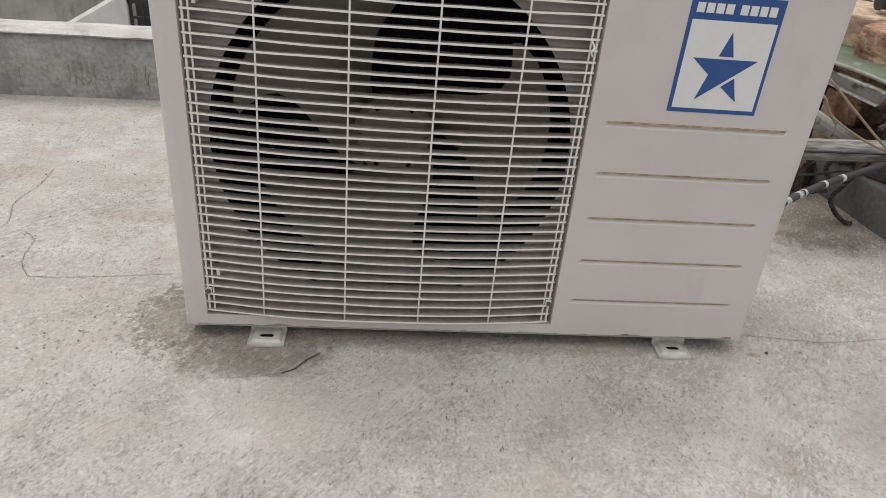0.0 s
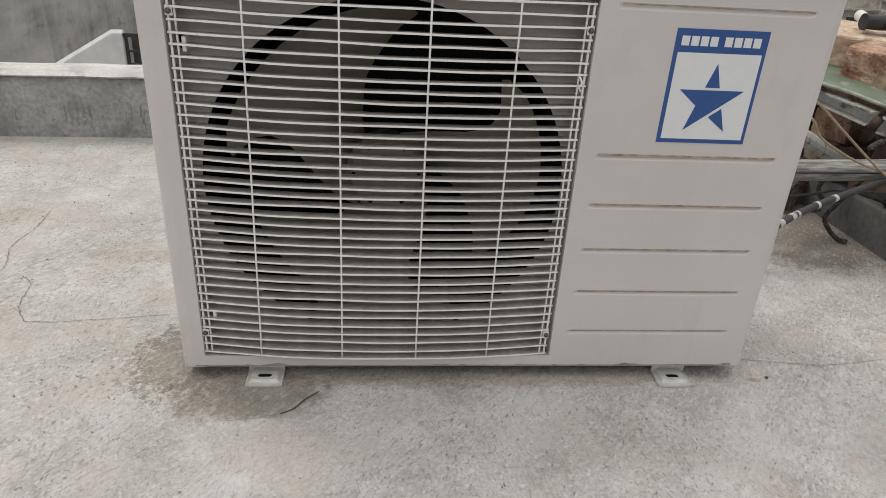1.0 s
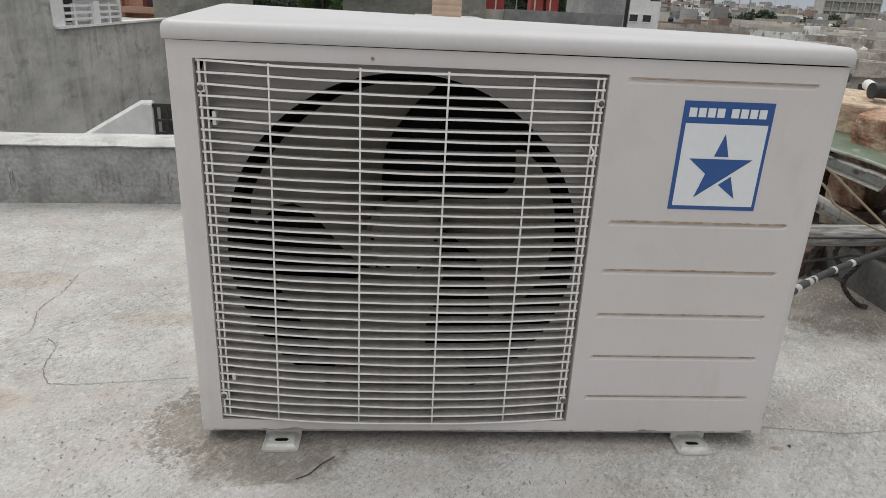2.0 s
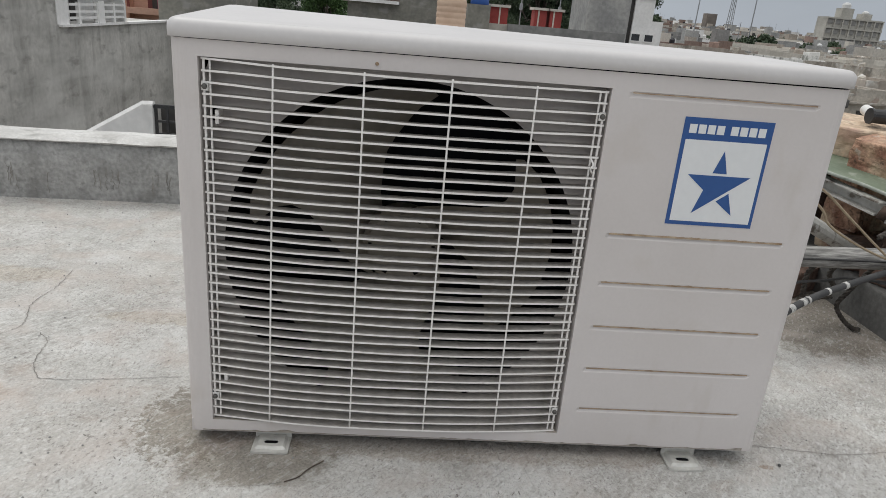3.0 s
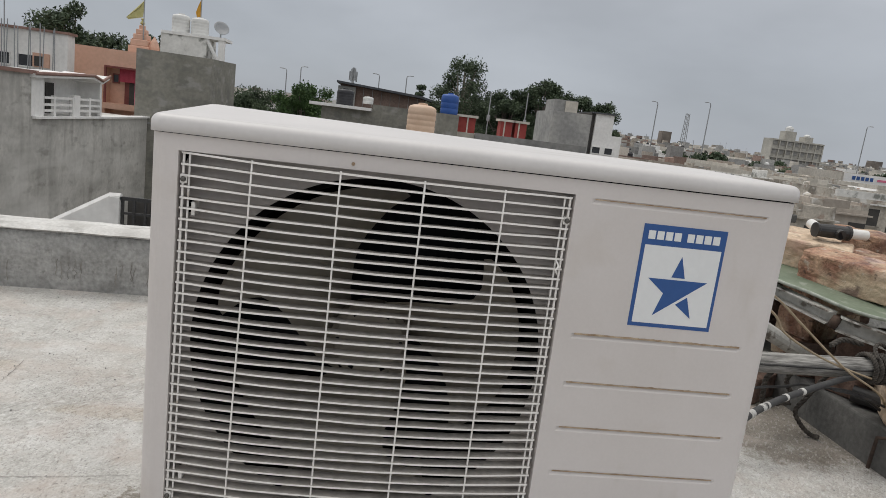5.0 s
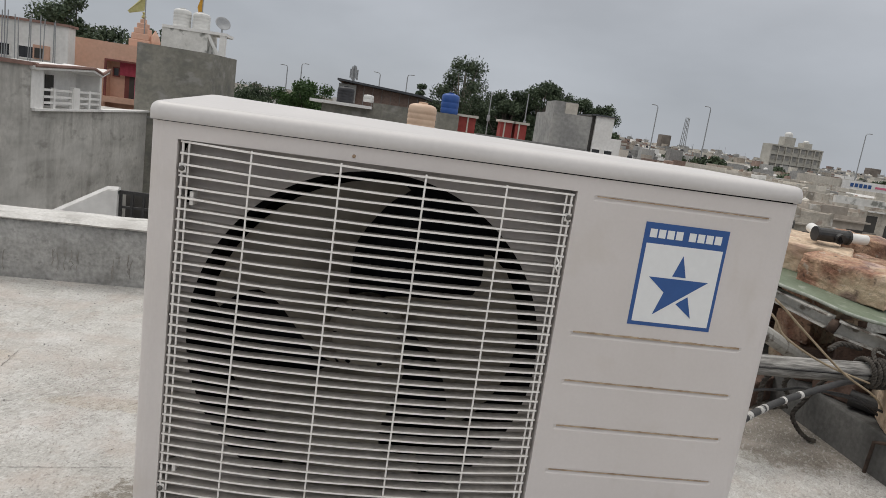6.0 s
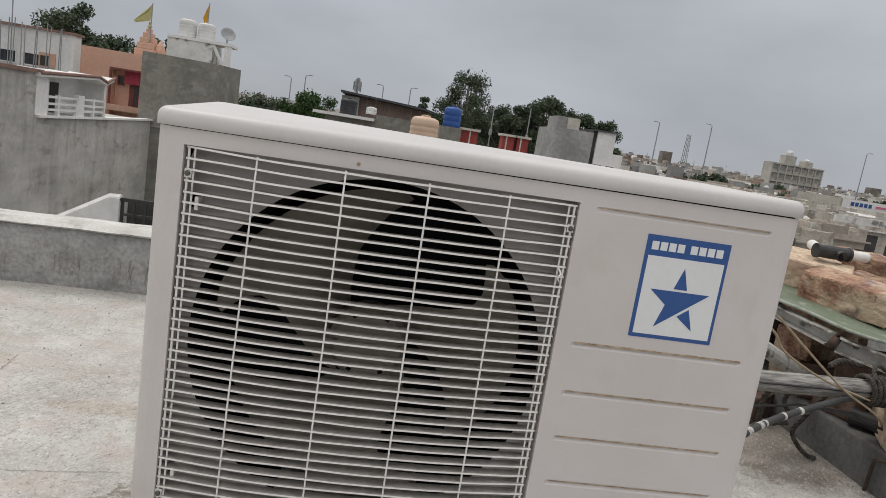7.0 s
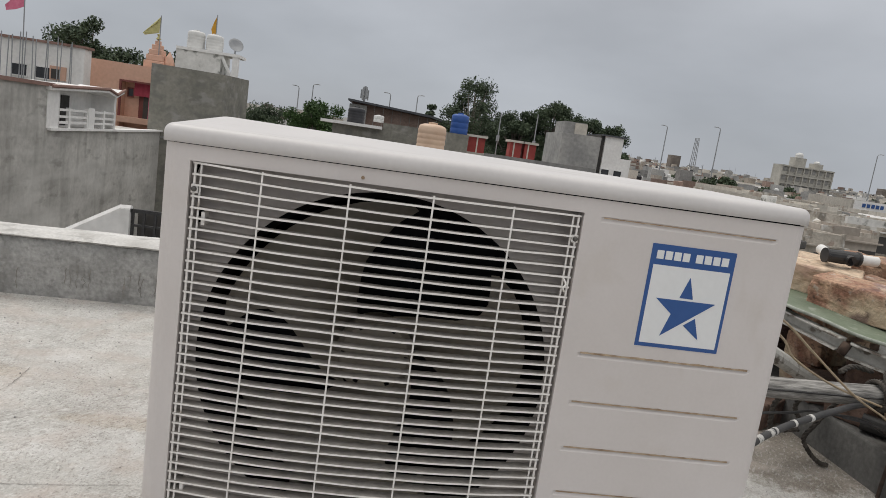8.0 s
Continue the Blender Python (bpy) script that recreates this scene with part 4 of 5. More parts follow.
# far end is lengthened out of view to keep light off the kerb
ring = [(p.x, p.y) for p in edge] + [(1.3, -0.24), (1.3, 0.42), (-0.03, 0.42)]
bm = bmesh.new()
loops = [[bm.verts.new((x, y, z)) for x, y in ring] for z in (-0.008, 0.0)]
bm.faces.new(loops[0][::-1])
bm.faces.new(loops[1])
for k in range(len(ring)):
    j = (k + 1) % len(ring)
    bm.faces.new((loops[0][k], loops[0][j], loops[1][j], loops[1][k]))
sheet = part("sheet", bm, M_sheet, stand, "faded green sheet with a pale worn rim")
sheet.matrix_basis = SHEET
bm = tube([(p.x, p.y, -0.004) for p in edge], 0.0045, 8)
rim = part("rim", bm, M_rim, sheet, smooth=True)


def channel(a, b, w, h, t=0.004):
    """An open steel channel from a to b."""
    a, b = Vector(a), Vector(b)
    d = (b - a).normalized()
    s = d.cross(Vector((0, 0, 1))).normalized()
    u = s.cross(d)
    sec = [(-w / 2, -h / 2), (w / 2, -h / 2), (w / 2, -h / 2 + t), (-w / 2 + t, -h / 2 + t), (-w / 2 + t, h / 2 - t), (w / 2, h / 2 - t), (w / 2, h / 2), (-w / 2, h / 2)]
    bm = bmesh.new()
    ends = [[bm.verts.new(p + s * i + u * k) for i, k in sec] for p in (a, b)]
    for k in range(8):
        bm.faces.new((ends[0][k], ends[0][(k + 1) % 8], ends[1][(k + 1) % 8], ends[1][k]))
    bm.faces.new(ends[0][::-1])
    bm.faces.new(ends[1])
    return bm


part("rail", channel((1.325, 0.78, 0.312), (1.385, 0.60, 0.288), 0.03, 0.034), M_iron, stand, "flaking grey painted steel rail")
part("rail", channel((1.395, 0.585, 0.280), (1.66, 0.40, 0.225), 0.03, 0.038), M_iron, stand, "flaking grey painted steel rail")
part("rail_socket", tube([(1.384, 0.598, 0.283), (1.396, 0.584, 0.277)], 0.0165, 20), M_rust, stand, smooth=True)
part("leg", tube([(1.60, 0.44, 0.10), (1.60, 0.44, 0.235)], 0.016, 10), M_iron, stand)
part("strut", tube([(1.02, 0.56, 0.335), (1.234, 0.62, 0.238), (1.36, 0.66, 0.180), (1.50, 0.72, 0.115)], 0.020, 12), M_iron, stand, "grey pipe strut behind the pole")
# weathered pole
bm = bmesh.new()
rings = []
for i in range(25):
    x = 0.70 + 0.72 * i / 24
    c0 = Vector((x, 0.45 + 0.004 * noise.noise((x * 4, 0, 0)), 0.208 + 0.026 * (x - 1.1)))
    rings.append([bm.verts.new(c0 + (0.0235 + 0.0018 * noise.noise((x * 6, math.cos(a) * 2, math.sin(a) * 2)) - (0.004 if k in (4, 5) else 0)) * Vector((0, math.cos(a), math.sin(a))))
                  for k, a in enumerate([2 * math.pi * k / 14 for k in range(14)])])
for a, b in zip(rings, rings[1:]):
    for k in range(14):
        bm.faces.new((a[k], a[(k + 1) % 14], b[(k + 1) % 14], b[k]))
bm.faces.new(rings[0][::-1])
bm.faces.new(rings[-1])
part("pole", bm, M_wood, stand, "weathered grey wooden pole with a long split", smooth=True)
part("pole_split", tube([(0.72, 0.4262, 0.2005), (0.95, 0.4268, 0.206), (1.2, 0.4262, 0.2125), (1.38, 0.427, 0.217)], 0.0026, 6), M_black, stand)


def rope(points, r, label, parent):
    """Three strands twisted round a path."""
    path = smooth_path(points, 14)
    bm = bmesh.new()
    for s in range(3):
        pts, up = [], None
        for i, p in enumerate(path):
            d = (path[min(i + 1, len(path) - 1)] - path[max(i - 1, 0)]).normalized()
            up = d.orthogonal().normalized() if up is None else (up - d * up.dot(d)).normalized()
            side = d.cross(up)
            a = i * 0.55 + s * 2.0944
            pts.append(p + r * 0.55 * (math.cos(a) * up + math.sin(a) * side))
        tube(pts, r * 0.58, 6, bm)
    return part("rope", bm, M_rope, parent, label, smooth=True)


loops = []
for k in range(4):
    x = 1.375 + 0.013 * k
    for q in range(9):
        a = 2 * math.pi * q / 9
        loops.append((x + 0.013 * q / 9, 0.45 + 0.031 * math.cos(a), 0.2165 + 0.031 * math.sin(a)))
rope(loops, 0.0050, "dark old rope lashed round the pole", stand)
rope([(1.385, 0.43, 0.245), (1.40, 0.46, 0.262), (1.44, 0.49, 0.262), (1.47, 0.47, 0.235), (1.455, 0.44, 0.20), (1.43, 0.43, 0.19)], 0.0044, "dark old rope lashed round the pole", stand)
rope([(1.30, 0.47, 0.255), (1.35, 0.50, 0.262), (1.40, 0.50, 0.256)], 0.006, "dark old rope lashed round the pole", stand)
hang = rope([(1.335, 0.475, 0.20), (1.35, 0.53, 0.155), (1.325, 0.54, 0.10), (1.312, 0.55, 0.060), (1.33, 0.545, 0.028), (1.352, 0.535, 0.009), (1.368, 0.525, 0.008)], 0.0052, "dark frayed rope end hanging to the roof", stand)
rope([(1.195, 0.475, 0.20), (1.20, 0.52, 0.15), (1.205, 0.53, 0.11), (1.235, 0.56, 0.07), (1.30, 0.56, 0.075)], 0.0058, "dark rope loop hanging below the pole", stand)
rope([(1.24, 0.475, 0.20), (1.25, 0.52, 0.15), (1.27, 0.53, 0.12), (1.30, 0.55, 0.10)], 0.0055, "dark rope loop hanging below the pole", stand)


def on_sheet(u, v, lift=0.0):
    return SHEET @ Vector((u, v, lift))


BG = "bricks on the sheet"
for u, v, turn, lab, seed, size, m_ in (
        (0.205, -0.010, -61, "big worn red-brown clay brick lying on the green sheet", 1, (0.228, 0.112, 0.086), M_brick),
        (0.185, 0.175, -40, "pale weathered clay brick lying on the green sheet", 2, (0.23, 0.11, 0.082), M_pale_brick),
        (0.385, 0.080, -61, "reddish clay brick lying flat beside the others", 3, (0.225, 0.11, 0.076), M_brick),
        (0.385, -0.110, -61, "reddish clay brick at the sheet's front", 6, (0.225, 0.11, 0.076), M_brick),
        (0.240, 0.300, -35, "pale pink clay brick at the back of the sheet", 4, (0.225, 0.11, 0.078), M_pale_brick),
        (0.460, 0.260, -20, "rough red clay brick behind the pipe fitting", 5, (0.225, 0.11, 0.110), M_brick)):
    p = on_sheet(u, v, 0.0)
    brick(p.x, p.y, p.z, turn, lab, seed, size, m_, (6.0, 2.0), BG)
for k in range(3):
    brick(1.555 + (0.012, -0.008, 0.006)[k], 0.86, 0.10 + 0.0755 * k, 8 + (0, 14, -6)[k], "brown clay brick in the stack under the sheet", 20 + k, (0.225, 0.108, 0.075), M_brick, (0, 0), "bricks under the sheet")
brick(1.505, 0.445, 0.10, 62, "pale yellow clay brick standing on the roof kerb", 31, (0.2, 0.11, 0.09), M_pale_brick)

brick(1.34, 0.80, 0.0, 35, "broken dark red brick lying on the roof below the pole", 41, (0.16, 0.105, 0.07), M_shade_brick)
brick(1.30, 1.02, 0.0, -20, "shade-dark brick lying on the roof below the sheet", 42, (0.225, 0.108, 0.075), M_shade_brick)
for i, (x, y, turn) in enumerate(((1.30, 0.93, 15), (1.37, 0.90, 80))):
    brick(x, y, 0.0, turn, "shade-dark broken brick lying on the roof under the stand", 80 + i, (0.15, 0.10, 0.065), M_shade_brick, (0, 0), "bricks under the sheet")
# dark pile put on the kerb to darken the space under the pole
for i, (x, y, z, turn) in enumerate(((1.52, 0.62, 0.10, 20), (1.62, 0.70, 0.10, 75), (1.50, 0.72, 0.10, -10), (1.55, 0.66, 0.1755, 40))):
    brick(x, y, z, turn, "shade-dark clay brick piled on the roof kerb", 90 + i, (0.2, 0.105, 0.072), M_shade_brick, (0, 0), "bricks under the sheet")

# stack added at the back to block light under the sheet
for row in range(4):
    for k in range(3 if row < 3 else 1):
        brick(1.20 + 0.235 * k + (0.0, 0.07)[row % 2], 1.055 + 0.012 * ((row * 3 + k) % 3), 0.0755 * row + (0.10 if k else 0.0), 4 * ((row + 2 * k) % 3 - 1),
              "shade-dark clay brick in the light-blocking stack added at the back of the stand", 60 + row * 3 + k, (0.225, 0.108, 0.075), M_shade_brick, (0, 0), "bricks under the sheet")

# black pipe fitting with white pipe ends, on the bricks
fit_m = Matrix.Translation((1.545, 0.885, 0.4725)) @ Matrix.Rotation(radians(-4), 4, "Z")
fitting = root("pipe_fitting", fit_m, "black plastic pipe coupling with white pipe ends, lying on bricks", "pipe fitting")
bm = tube([(-0.05, 0, 0), (-0.044, 0, 0), (-0.042, 0, 0), (0.0, 0, 0), (0.042, 0, 0), (0.044, 0, 0), (0.05, 0, 0)], [0.021, 0.021, 0.018, 0.0195, 0.018, 0.021, 0.021], 16)
part("coupling", bm, M_black, fitting)
part("branch", tube([(0.012, -0.004, -0.002), (0.014, -0.026, -0.006)], 0.0145, 14), M_black, fitting)
part("branch_mouth", tube([(0.014, -0.0262, -0.006), (0.0142, -0.0268, -0.006)], 0.0105, 14), M_dark, fitting)
part("pipe", tube([(0.045, 0, 0), (0.105, 0.004, 0.0)], 0.0145, 24), M_pvc, fitting, "white pipe end")
part("pipe", tube([(-0.030, 0.008, 0.0), (-0.012, 0.085, 0.008)], 0.0145, 24), M_pvc, fitting, "white pipe end")

# drain conduit with white tape, from the unit to the kerb
con = [(0.835, 0.15, 0.100), (0.90, 0.19, 0.130), (0.985, 0.245, 0.160), (1.06, 0.295, 0.170), (1.133, 0.34, 0.175), (1.246, 0.39, 0.190), (1.337, 0.43, 0.198), (1.42, 0.45, 0.195), (1.52, 0.48, 0.165), (1.70, 0.55, 0.12)]
path = smooth_path(con, 12)
pipe = part("conduit", tube(path, 0.0072, 12), M_cable, smooth=True)
tagged(pipe, "dusty black conduit with white tape bands, running from the unit", "conduit")
for i0, i1 in ((26, 28), (32, 34), (35, 36), (46, 47), (52, 53)):
    part("tape", tube(path[i0:i1 + 1], 0.0077, 12), M_tape, pipe, "white tape band", smooth=True)
stub = part("pipe_stub", tube([(1.40, 0.50, 0.13), (1.47, 0.43, 0.125)], 0.021, 14), M_black)
tagged(stub, "short black pipe end lying on the kerb", "pipe")
stub.matrix_world = Matrix.Translation((0.03, 0.03, -0.005))


def wire(points, r, m, label):
    ob = part("wire", tube(smooth_path(points, 10), r, 6), m, smooth=True)
    return tagged(ob, label, "wire")


wire([(0.835, 0.26, 0.47), (0.95, 0.31, 0.432), (1.06, 0.34, 0.378), (1.161, 0.38, 0.314), (1.289, 0.40, 0.226), (1.401, 0.42, 0.168), (1.47, 0.46, 0.106)], 0.0024, M_tan, "thin tan wire sagging across the pole")
wire([(0.835, 0.27, 0.43), (0.96, 0.31, 0.40), (1.053, 0.33, 0.349), (1.101, 0.35, 0.305), (1.218, 0.39, 0.250), (1.326, 0.41, 0.215), (1.442, 0.44, 0.188), (1.60, 0.47, 0.18), (1.605, 0.455, 0.19)], 0.0024, M_tan, "thin tan wire sagging across the pole")
wire([(0.835, 0.24, 0.16), (0.98, 0.36, 0.158), (1.114, 0.42, 0.159), (1.208, 0.47, 0.148), (1.267, 0.49, 0.150), (1.302, 0.48, 0.151), (1.38, 0.46, 0.15), (1.47, 0.46, 0.104)], 0.0035, M_cable, "dusty black wire behind the conduit")
wire([(1.30, 0.43, 0.165), (1.38, 0.44, 0.15), (1.46, 0.43, 0.125), (1.5, 0.42, 0.105)], 0.003, M_cable, "thin grey wire lying over the kerb")
iron = part("bracket", tube([(1.402, 0.40, 0.0), (1.399, 0.395, 0.035), (1.397, 0.39, 0.078), (1.41, 0.36, 0.090), (1.47, 0.30, 0.107)], 0.0042, 8), M_rust)
tagged(iron, "rusty bent iron bracket against the kerb", "bracket")


# ---- neighbouring buildings ----
ground = tagged(part("ground", box(-3000, 3000, -2500, 4500, -7.6, -7.0), M_ground), "grey-brown town ground far below the roofs", "ground", kind="structure")


def window(parent, x0, x1, z0, z1, y, frame_m=M_whitewall, deep=0.12, axis="y"):
    """A framed opening on a face that looks to -y (or, axis x, to -x or +x at x=y)."""
    t = 0.06
    def put(a0, a1, b0, b1, d0, d1):
        return box(a0, a1, min(d0, d1), max(d0, d1), b0, b1) if axis == "y" else box(min(d0, d1), max(d0, d1), a0, a1, b0, b1)
    s = deep
    w = part("window", put(x0, x1, z0, z1, y - s * 0.1, y - s * 0.2), M_pane, parent, "dark window pane")
    for a in ((x0 - t, x1 + t, z1, z1 + t), (x0 - t, x1 + t, z0 - t, z0), (x0 - t, x0, z0, z1), (x1, x1 + t, z0, z1)):
        part("frame", put(*a, y, y - s * 0.5), frame_m, w)
    return w


# long cement wall with a balcony house on it
left = root("neighbour_house", pose(-11, 0, 0), "grey cement neighbour house with a white balcony", "house")
part("wall", box(-4, 0, 14, 22.3, -7, 0.60), M_cement, left)
part("wall", box(-4, 0, 22.3, 33, -7, -0.82), M_cement, left)
part("coping", box(-4.1, 0.10, 14, 22.4, 0.60, 0.72), M_coping, left, "brown roof coping")
part("ledge", box(-0.9, 0.12, 22.2, 27.6, -0.82, -0.74), M_whitewall, left)
part("ledge", box(-0.25, 0.12, 27.6, 33, -0.82, -0.74), M_whitewall, left)
bal = part("balcony", box(-0.9, 0.02, 22.1, 22.9, -0.74, 0.62), M_whitewall, left, "white balcony with a sloping canopy")
part("back_wall", box(-1.05, -0.9, 22.9, 27.5, -0.74, 0.75), M_whitewall, bal)
part("end_wall", box(-1.5, -0.0, 27.4, 27.6, -0.74, 0.55), M_whitewall, bal)
part("doorway", box(-0.895, -0.86, 24.9, 25.5, -0.74, 0.36), M_void, bal, "doorway, a flat dark box for the shade inside")
bm = bmesh.new()
sec = [(22.0, 0.50), (22.0, 0.62), (26.4, 0.80), (27.2, 0.64), (27.9, 0.86), (27.9, 0.74), (27.2, 0.52), (26.4, 0.68)]
fr, bk = [bm.verts.new((0.18, y, z)) for y, z in sec], [bm.verts.new((-1.6, y, z)) for y, z in sec]
bm.faces.new(fr)
bm.faces.new(bk[::-1])
for k in range(len(sec)):
    j = (k + 1) % len(sec)
    bm.faces.new((fr[j], fr[k], bk[k], bk[j]))
part("canopy", bm, M_whitewall, bal)
part("canopy_edge", tube([(0.19, 22.0, 0.63), (0.19, 26.4, 0.81), (0.19, 27.2, 0.65), (0.19, 27.9, 0.87)], 0.06, 6), M_coping, bal)
for z in (-0.55, -0.35, -0.12):
    part("rail", box(-0.03, 0.04, 22.9, 27.5, z - 0.04, z + 0.04), M_whitewall, bal)
for y in (23.6, 25.0, 25.35, 26.4, 27.4):
    part("rail_post", box(-0.05, 0.06, y - 0.07, y + 0.07, -0.74, -0.04), M_whitewall, bal)
part("newel", box(-0.1, 0.08, 25.0, 25.5, -0.74, 0.02), M_whitewall, bal)

# white parapet of a stair below, with a dark lattice
stair = root("stair_parapet", pose(0, 14, 0), "white stair parapet with a dark lattice panel", "parapet")
part("wall", poly([(-7.8, -7), (-7.8, -3.2), (-6.382, -2.355), (-5.407, -1.773), (-5.21, -1.773), (-5.21, -7)], 0, 0.25), M_whitewall, stair)
part("coping", tube([(-7.8, 0.12, -3.2), (-6.382, 0.12, -2.355), (-5.407, 0.12, -1.773), (-5.21, 0.12, -1.773)], 0.09, 6), M_whitewall, stair)
lat = part("lattice", box(-5.2, -3.0, 0.1, 0.16, -1.84, -1.76), M_cable, stair, "dark brown lattice")
for k in range(10):
    part("bar", box(-5.2 + k * 0.24, -5.15 + k * 0.24, 0.1, 0.16, -3.2, -1.84), M_cable, lat)
for k in range(4):
    part("bar", box(-5.2, -3.0, 0.105, 0.155, -2.15 - k * 0.28, -2.10 - k * 0.28), M_cable, lat)
part("lattice_shade", box(-5.2, -3.0, 0.5, 0.6, -7, -1.9), M_void, stair)

# tall bare cement house
gb = root("cement_house", pose(0, 33, 0), "bare grey cement house with rooftop tank shelter", "house")
part("wall", poly([(-11.62, -7), (-11.62, 2.40), (-8.15, 2.34), (-8.15, -7)], 0.0, 0.3), M_dark_cement, gb)
part("wall", poly([(-11.62, -7), (-11.62, 2.30), (-8.15, 2.30), (-8.15, -7)], 0.31, 5.0), M_dark_cement, gb)
bm = bmesh.new()
q = [bm.verts.new(p) for p in ((-8.149, 0, -7), (-8.149, 0, 2.34), (-7.9, 4.2, 2.45), (-7.9, 4.2, -7), (-8.6, 0, -7), (-8.6, 0, 2.34), (-8.6, 4.2, 2.45), (-8.6, 4.2, -7))]
for f in ((0, 1, 2, 3), (4, 7, 6, 5), (1, 5, 6, 2), (2, 6, 7, 3)):
    bm.faces.new([q[i] for i in f])
part("wall", bm, M_dark_cement, gb)
part("band", box(-11.6, -8.16, -0.05, 0.0, -1.1, -1.0), M_greywall, gb)
sh = part("tank_shelter", box(-11.5, -9.2, 3.0, 5.0, 2.3, 3.58), M_moldy, gb, "stained white rooftop shelter")
part("slab", box(-11.5, -8.25, 2.95, 4.6, 3.48, 3.62), M_whitewall, sh)
part("column", box(-8.6, -8.3, 3.0, 3.3, 2.3, 3.5), M_whitewall, sh)
part("brace", tube([(-9.2, 3.1, 3.45), (-8.9, 3.1, 2.9), (-8.6, 3.1, 2.4)], 0.10, 6), M_whitewall, sh)


def water_tank(x, y, z, r, h, m, label, ribs=5):
    prof = [(r * 0.96, 0)]
    for k in range(ribs):
        a, b = h * 0.80 * k / ribs, h * 0.80 * (k + 1) / ribs
        prof += [(r * 0.975, a + 0.01 * h), (r, a + 0.04 * h), (r, b - 0.04 * h), (r * 0.975, b - 0.01 * h)]
    prof += [(r * 0.97, h * 0.84), (r * 0.86, h * 0.90), (r * 0.6, h * 0.94), (r * 0.34, h * 0.95)]
    t = root("water_tank", pose(x, y, z), label, "water tank")
    part("body", lathe(prof, 24), m, t, smooth=True)
    part("lid", lathe([(r * 0.33, h * 0.95), (r * 0.33, h), (r * 0.05, h * 1.01)], 16), m, t)
    return t


water_tank(-10.78, 36.9, 3.62, 0.45, 1.02, M_whitetank, "white ribbed water tank on the shelter roof")
water_tank(-9.80, 36.9, 3.62, 0.45, 0.96, M_whitetank, "white ribbed water tank on the shelter roof")
dish = root("satellite_dish", pose(-8.75, 37, 3.62), "grey satellite dish on the shelter roof", "satellite dish")
bm = lathe([(0.02, 0.0), (0.18, 0.02), (0.32, 0.08), (0.40, 0.14), (0.39, 0.15), (0.30, 0.10), (0.02, 0.02)], 20)
d = part("reflector", bm, M_lamp, dish, smooth=True)
d.matrix_basis = pose(0, 0, 0.50, 60, 0, 30)
part("mast", tube([(0, 0, 0), (0, 0.05, 0.5)], 0.04, 8), M_lamp, dish)


def flag(x, y, z0, z1, pts, m, label):
    f = root("flag", pose(x, y, z0), label, "flag")
    part("pole", tube([(0, 0, 0), (0, 0, z1 - z0)], 0.03, 6), M_lamp, f)
    bm = bmesh.new()
    vs = [bm.verts.new((px, 0.06 * math.sin(px * 6), pz - z0)) for px, pz in pts]
    bm.faces.new(vs)
    bmesh.ops.triangulate(bm, faces=bm.faces[:])
    bmesh.ops.subdivide_edges(bm, edges=bm.edges[:], cuts=2)
    ex = bmesh.ops.extrude_face_region(bm, geom=bm.faces[:])
    bmesh.ops.translate(bm, vec=(0, 0.02, 0), verts=[v for v in ex["geom"] if isinstance(v, bmesh.types.BMVert)])
    part("cloth", bm, m, f)
    return f


flag(-13.25, 38.6, 2.4, 5.3, [(0, 5.25), (-0.25, 4.85), (-0.95, 4.25), (-0.85, 4.15), (-0.05, 4.35)], M_yellow, "faded yellow pennant on a thin pole")
flag(-9.92, 37.4, 3.62, 5.65, [(0, 5.6), (-0.14, 5.25), (-0.26, 4.85), (-0.14, 4.4), (-0.02, 4.1)], M_orange, "orange pennant hanging on a pole")
flag(-18.95, 35.7, -0.8, 5.3, [(0, 5.0), (-0.55, 4.7), (-0.95, 4.3), (-0.9, 4.05), (-0.4, 4.15), (0, 4.35)], M_pinkcloth, "pink pennant on a thin pole")

# pink temple house
temple = root("pink_house", pose(0, 38, 0), "salmon pink house with a small temple spire", "house")
part("wall", poly([(-19.3, -7), (-19.3, 2.46), (-14.9, 2.43), (-14.9, -7)], 0, 5), M_pink, temple)
part("wall", box(-14.9, -12.0, 0.6, 5, -7, 2.42), M_pink, temple)
part("lintel", box(-14.9, -12.0, 0, 0.6, 1.52, 2.42), M_pink, temple)
part("trim", box(-15.0, -12.0, -0.08, 0.0, 1.44, 1.54), M_maroon, temple)
part("trim", box(-15.0, -14.88, -0.08, 0.0, -0.5, 1.44), M_maroon, temple)
part("cloth", box(-14.3, -12.2, 0.25, 0.35, 0.75, 1.45), M_cloth, temple, "crimson cloth in the porch")
part("door", box(-14.1, -13.4, 0.5, 0.58, -0.5, 1.0), M_maroon, temple)
for x0 in (-13.85, -13.1):
    part("door_leaf", box(x0 + 0.02, x0 + 0.30, 0.42, 0.48, -0.45, 0.95), M_void, temple)
    part("door_post", box(x0 + 0.32, x0 + 0.42, 0.38, 0.48, -0.45, 1.0), M_pinkcloth, temple)
part("hood", box(-13.0, -12.1, -0.3, 0.4, 0.28, 0.42), M_maroon, temple)
part("hood_slab", box(-12.95, -12.1, -0.26, 0.4, 0.43, 0.62), M_pink, temple)
part("post", box(-12.75, -12.3, -0.2, 0.1, -0.45, 0.27), M_whitewall, temple)
part("ledge", box(-15.0, -12.0, -0.7, 0.6, -0.75, -0.45), M_pink, temple)
window(temple, -14.7, -14.45, 0.7, 1.1, 0.55, M_maroon)
bm = bmesh.new()
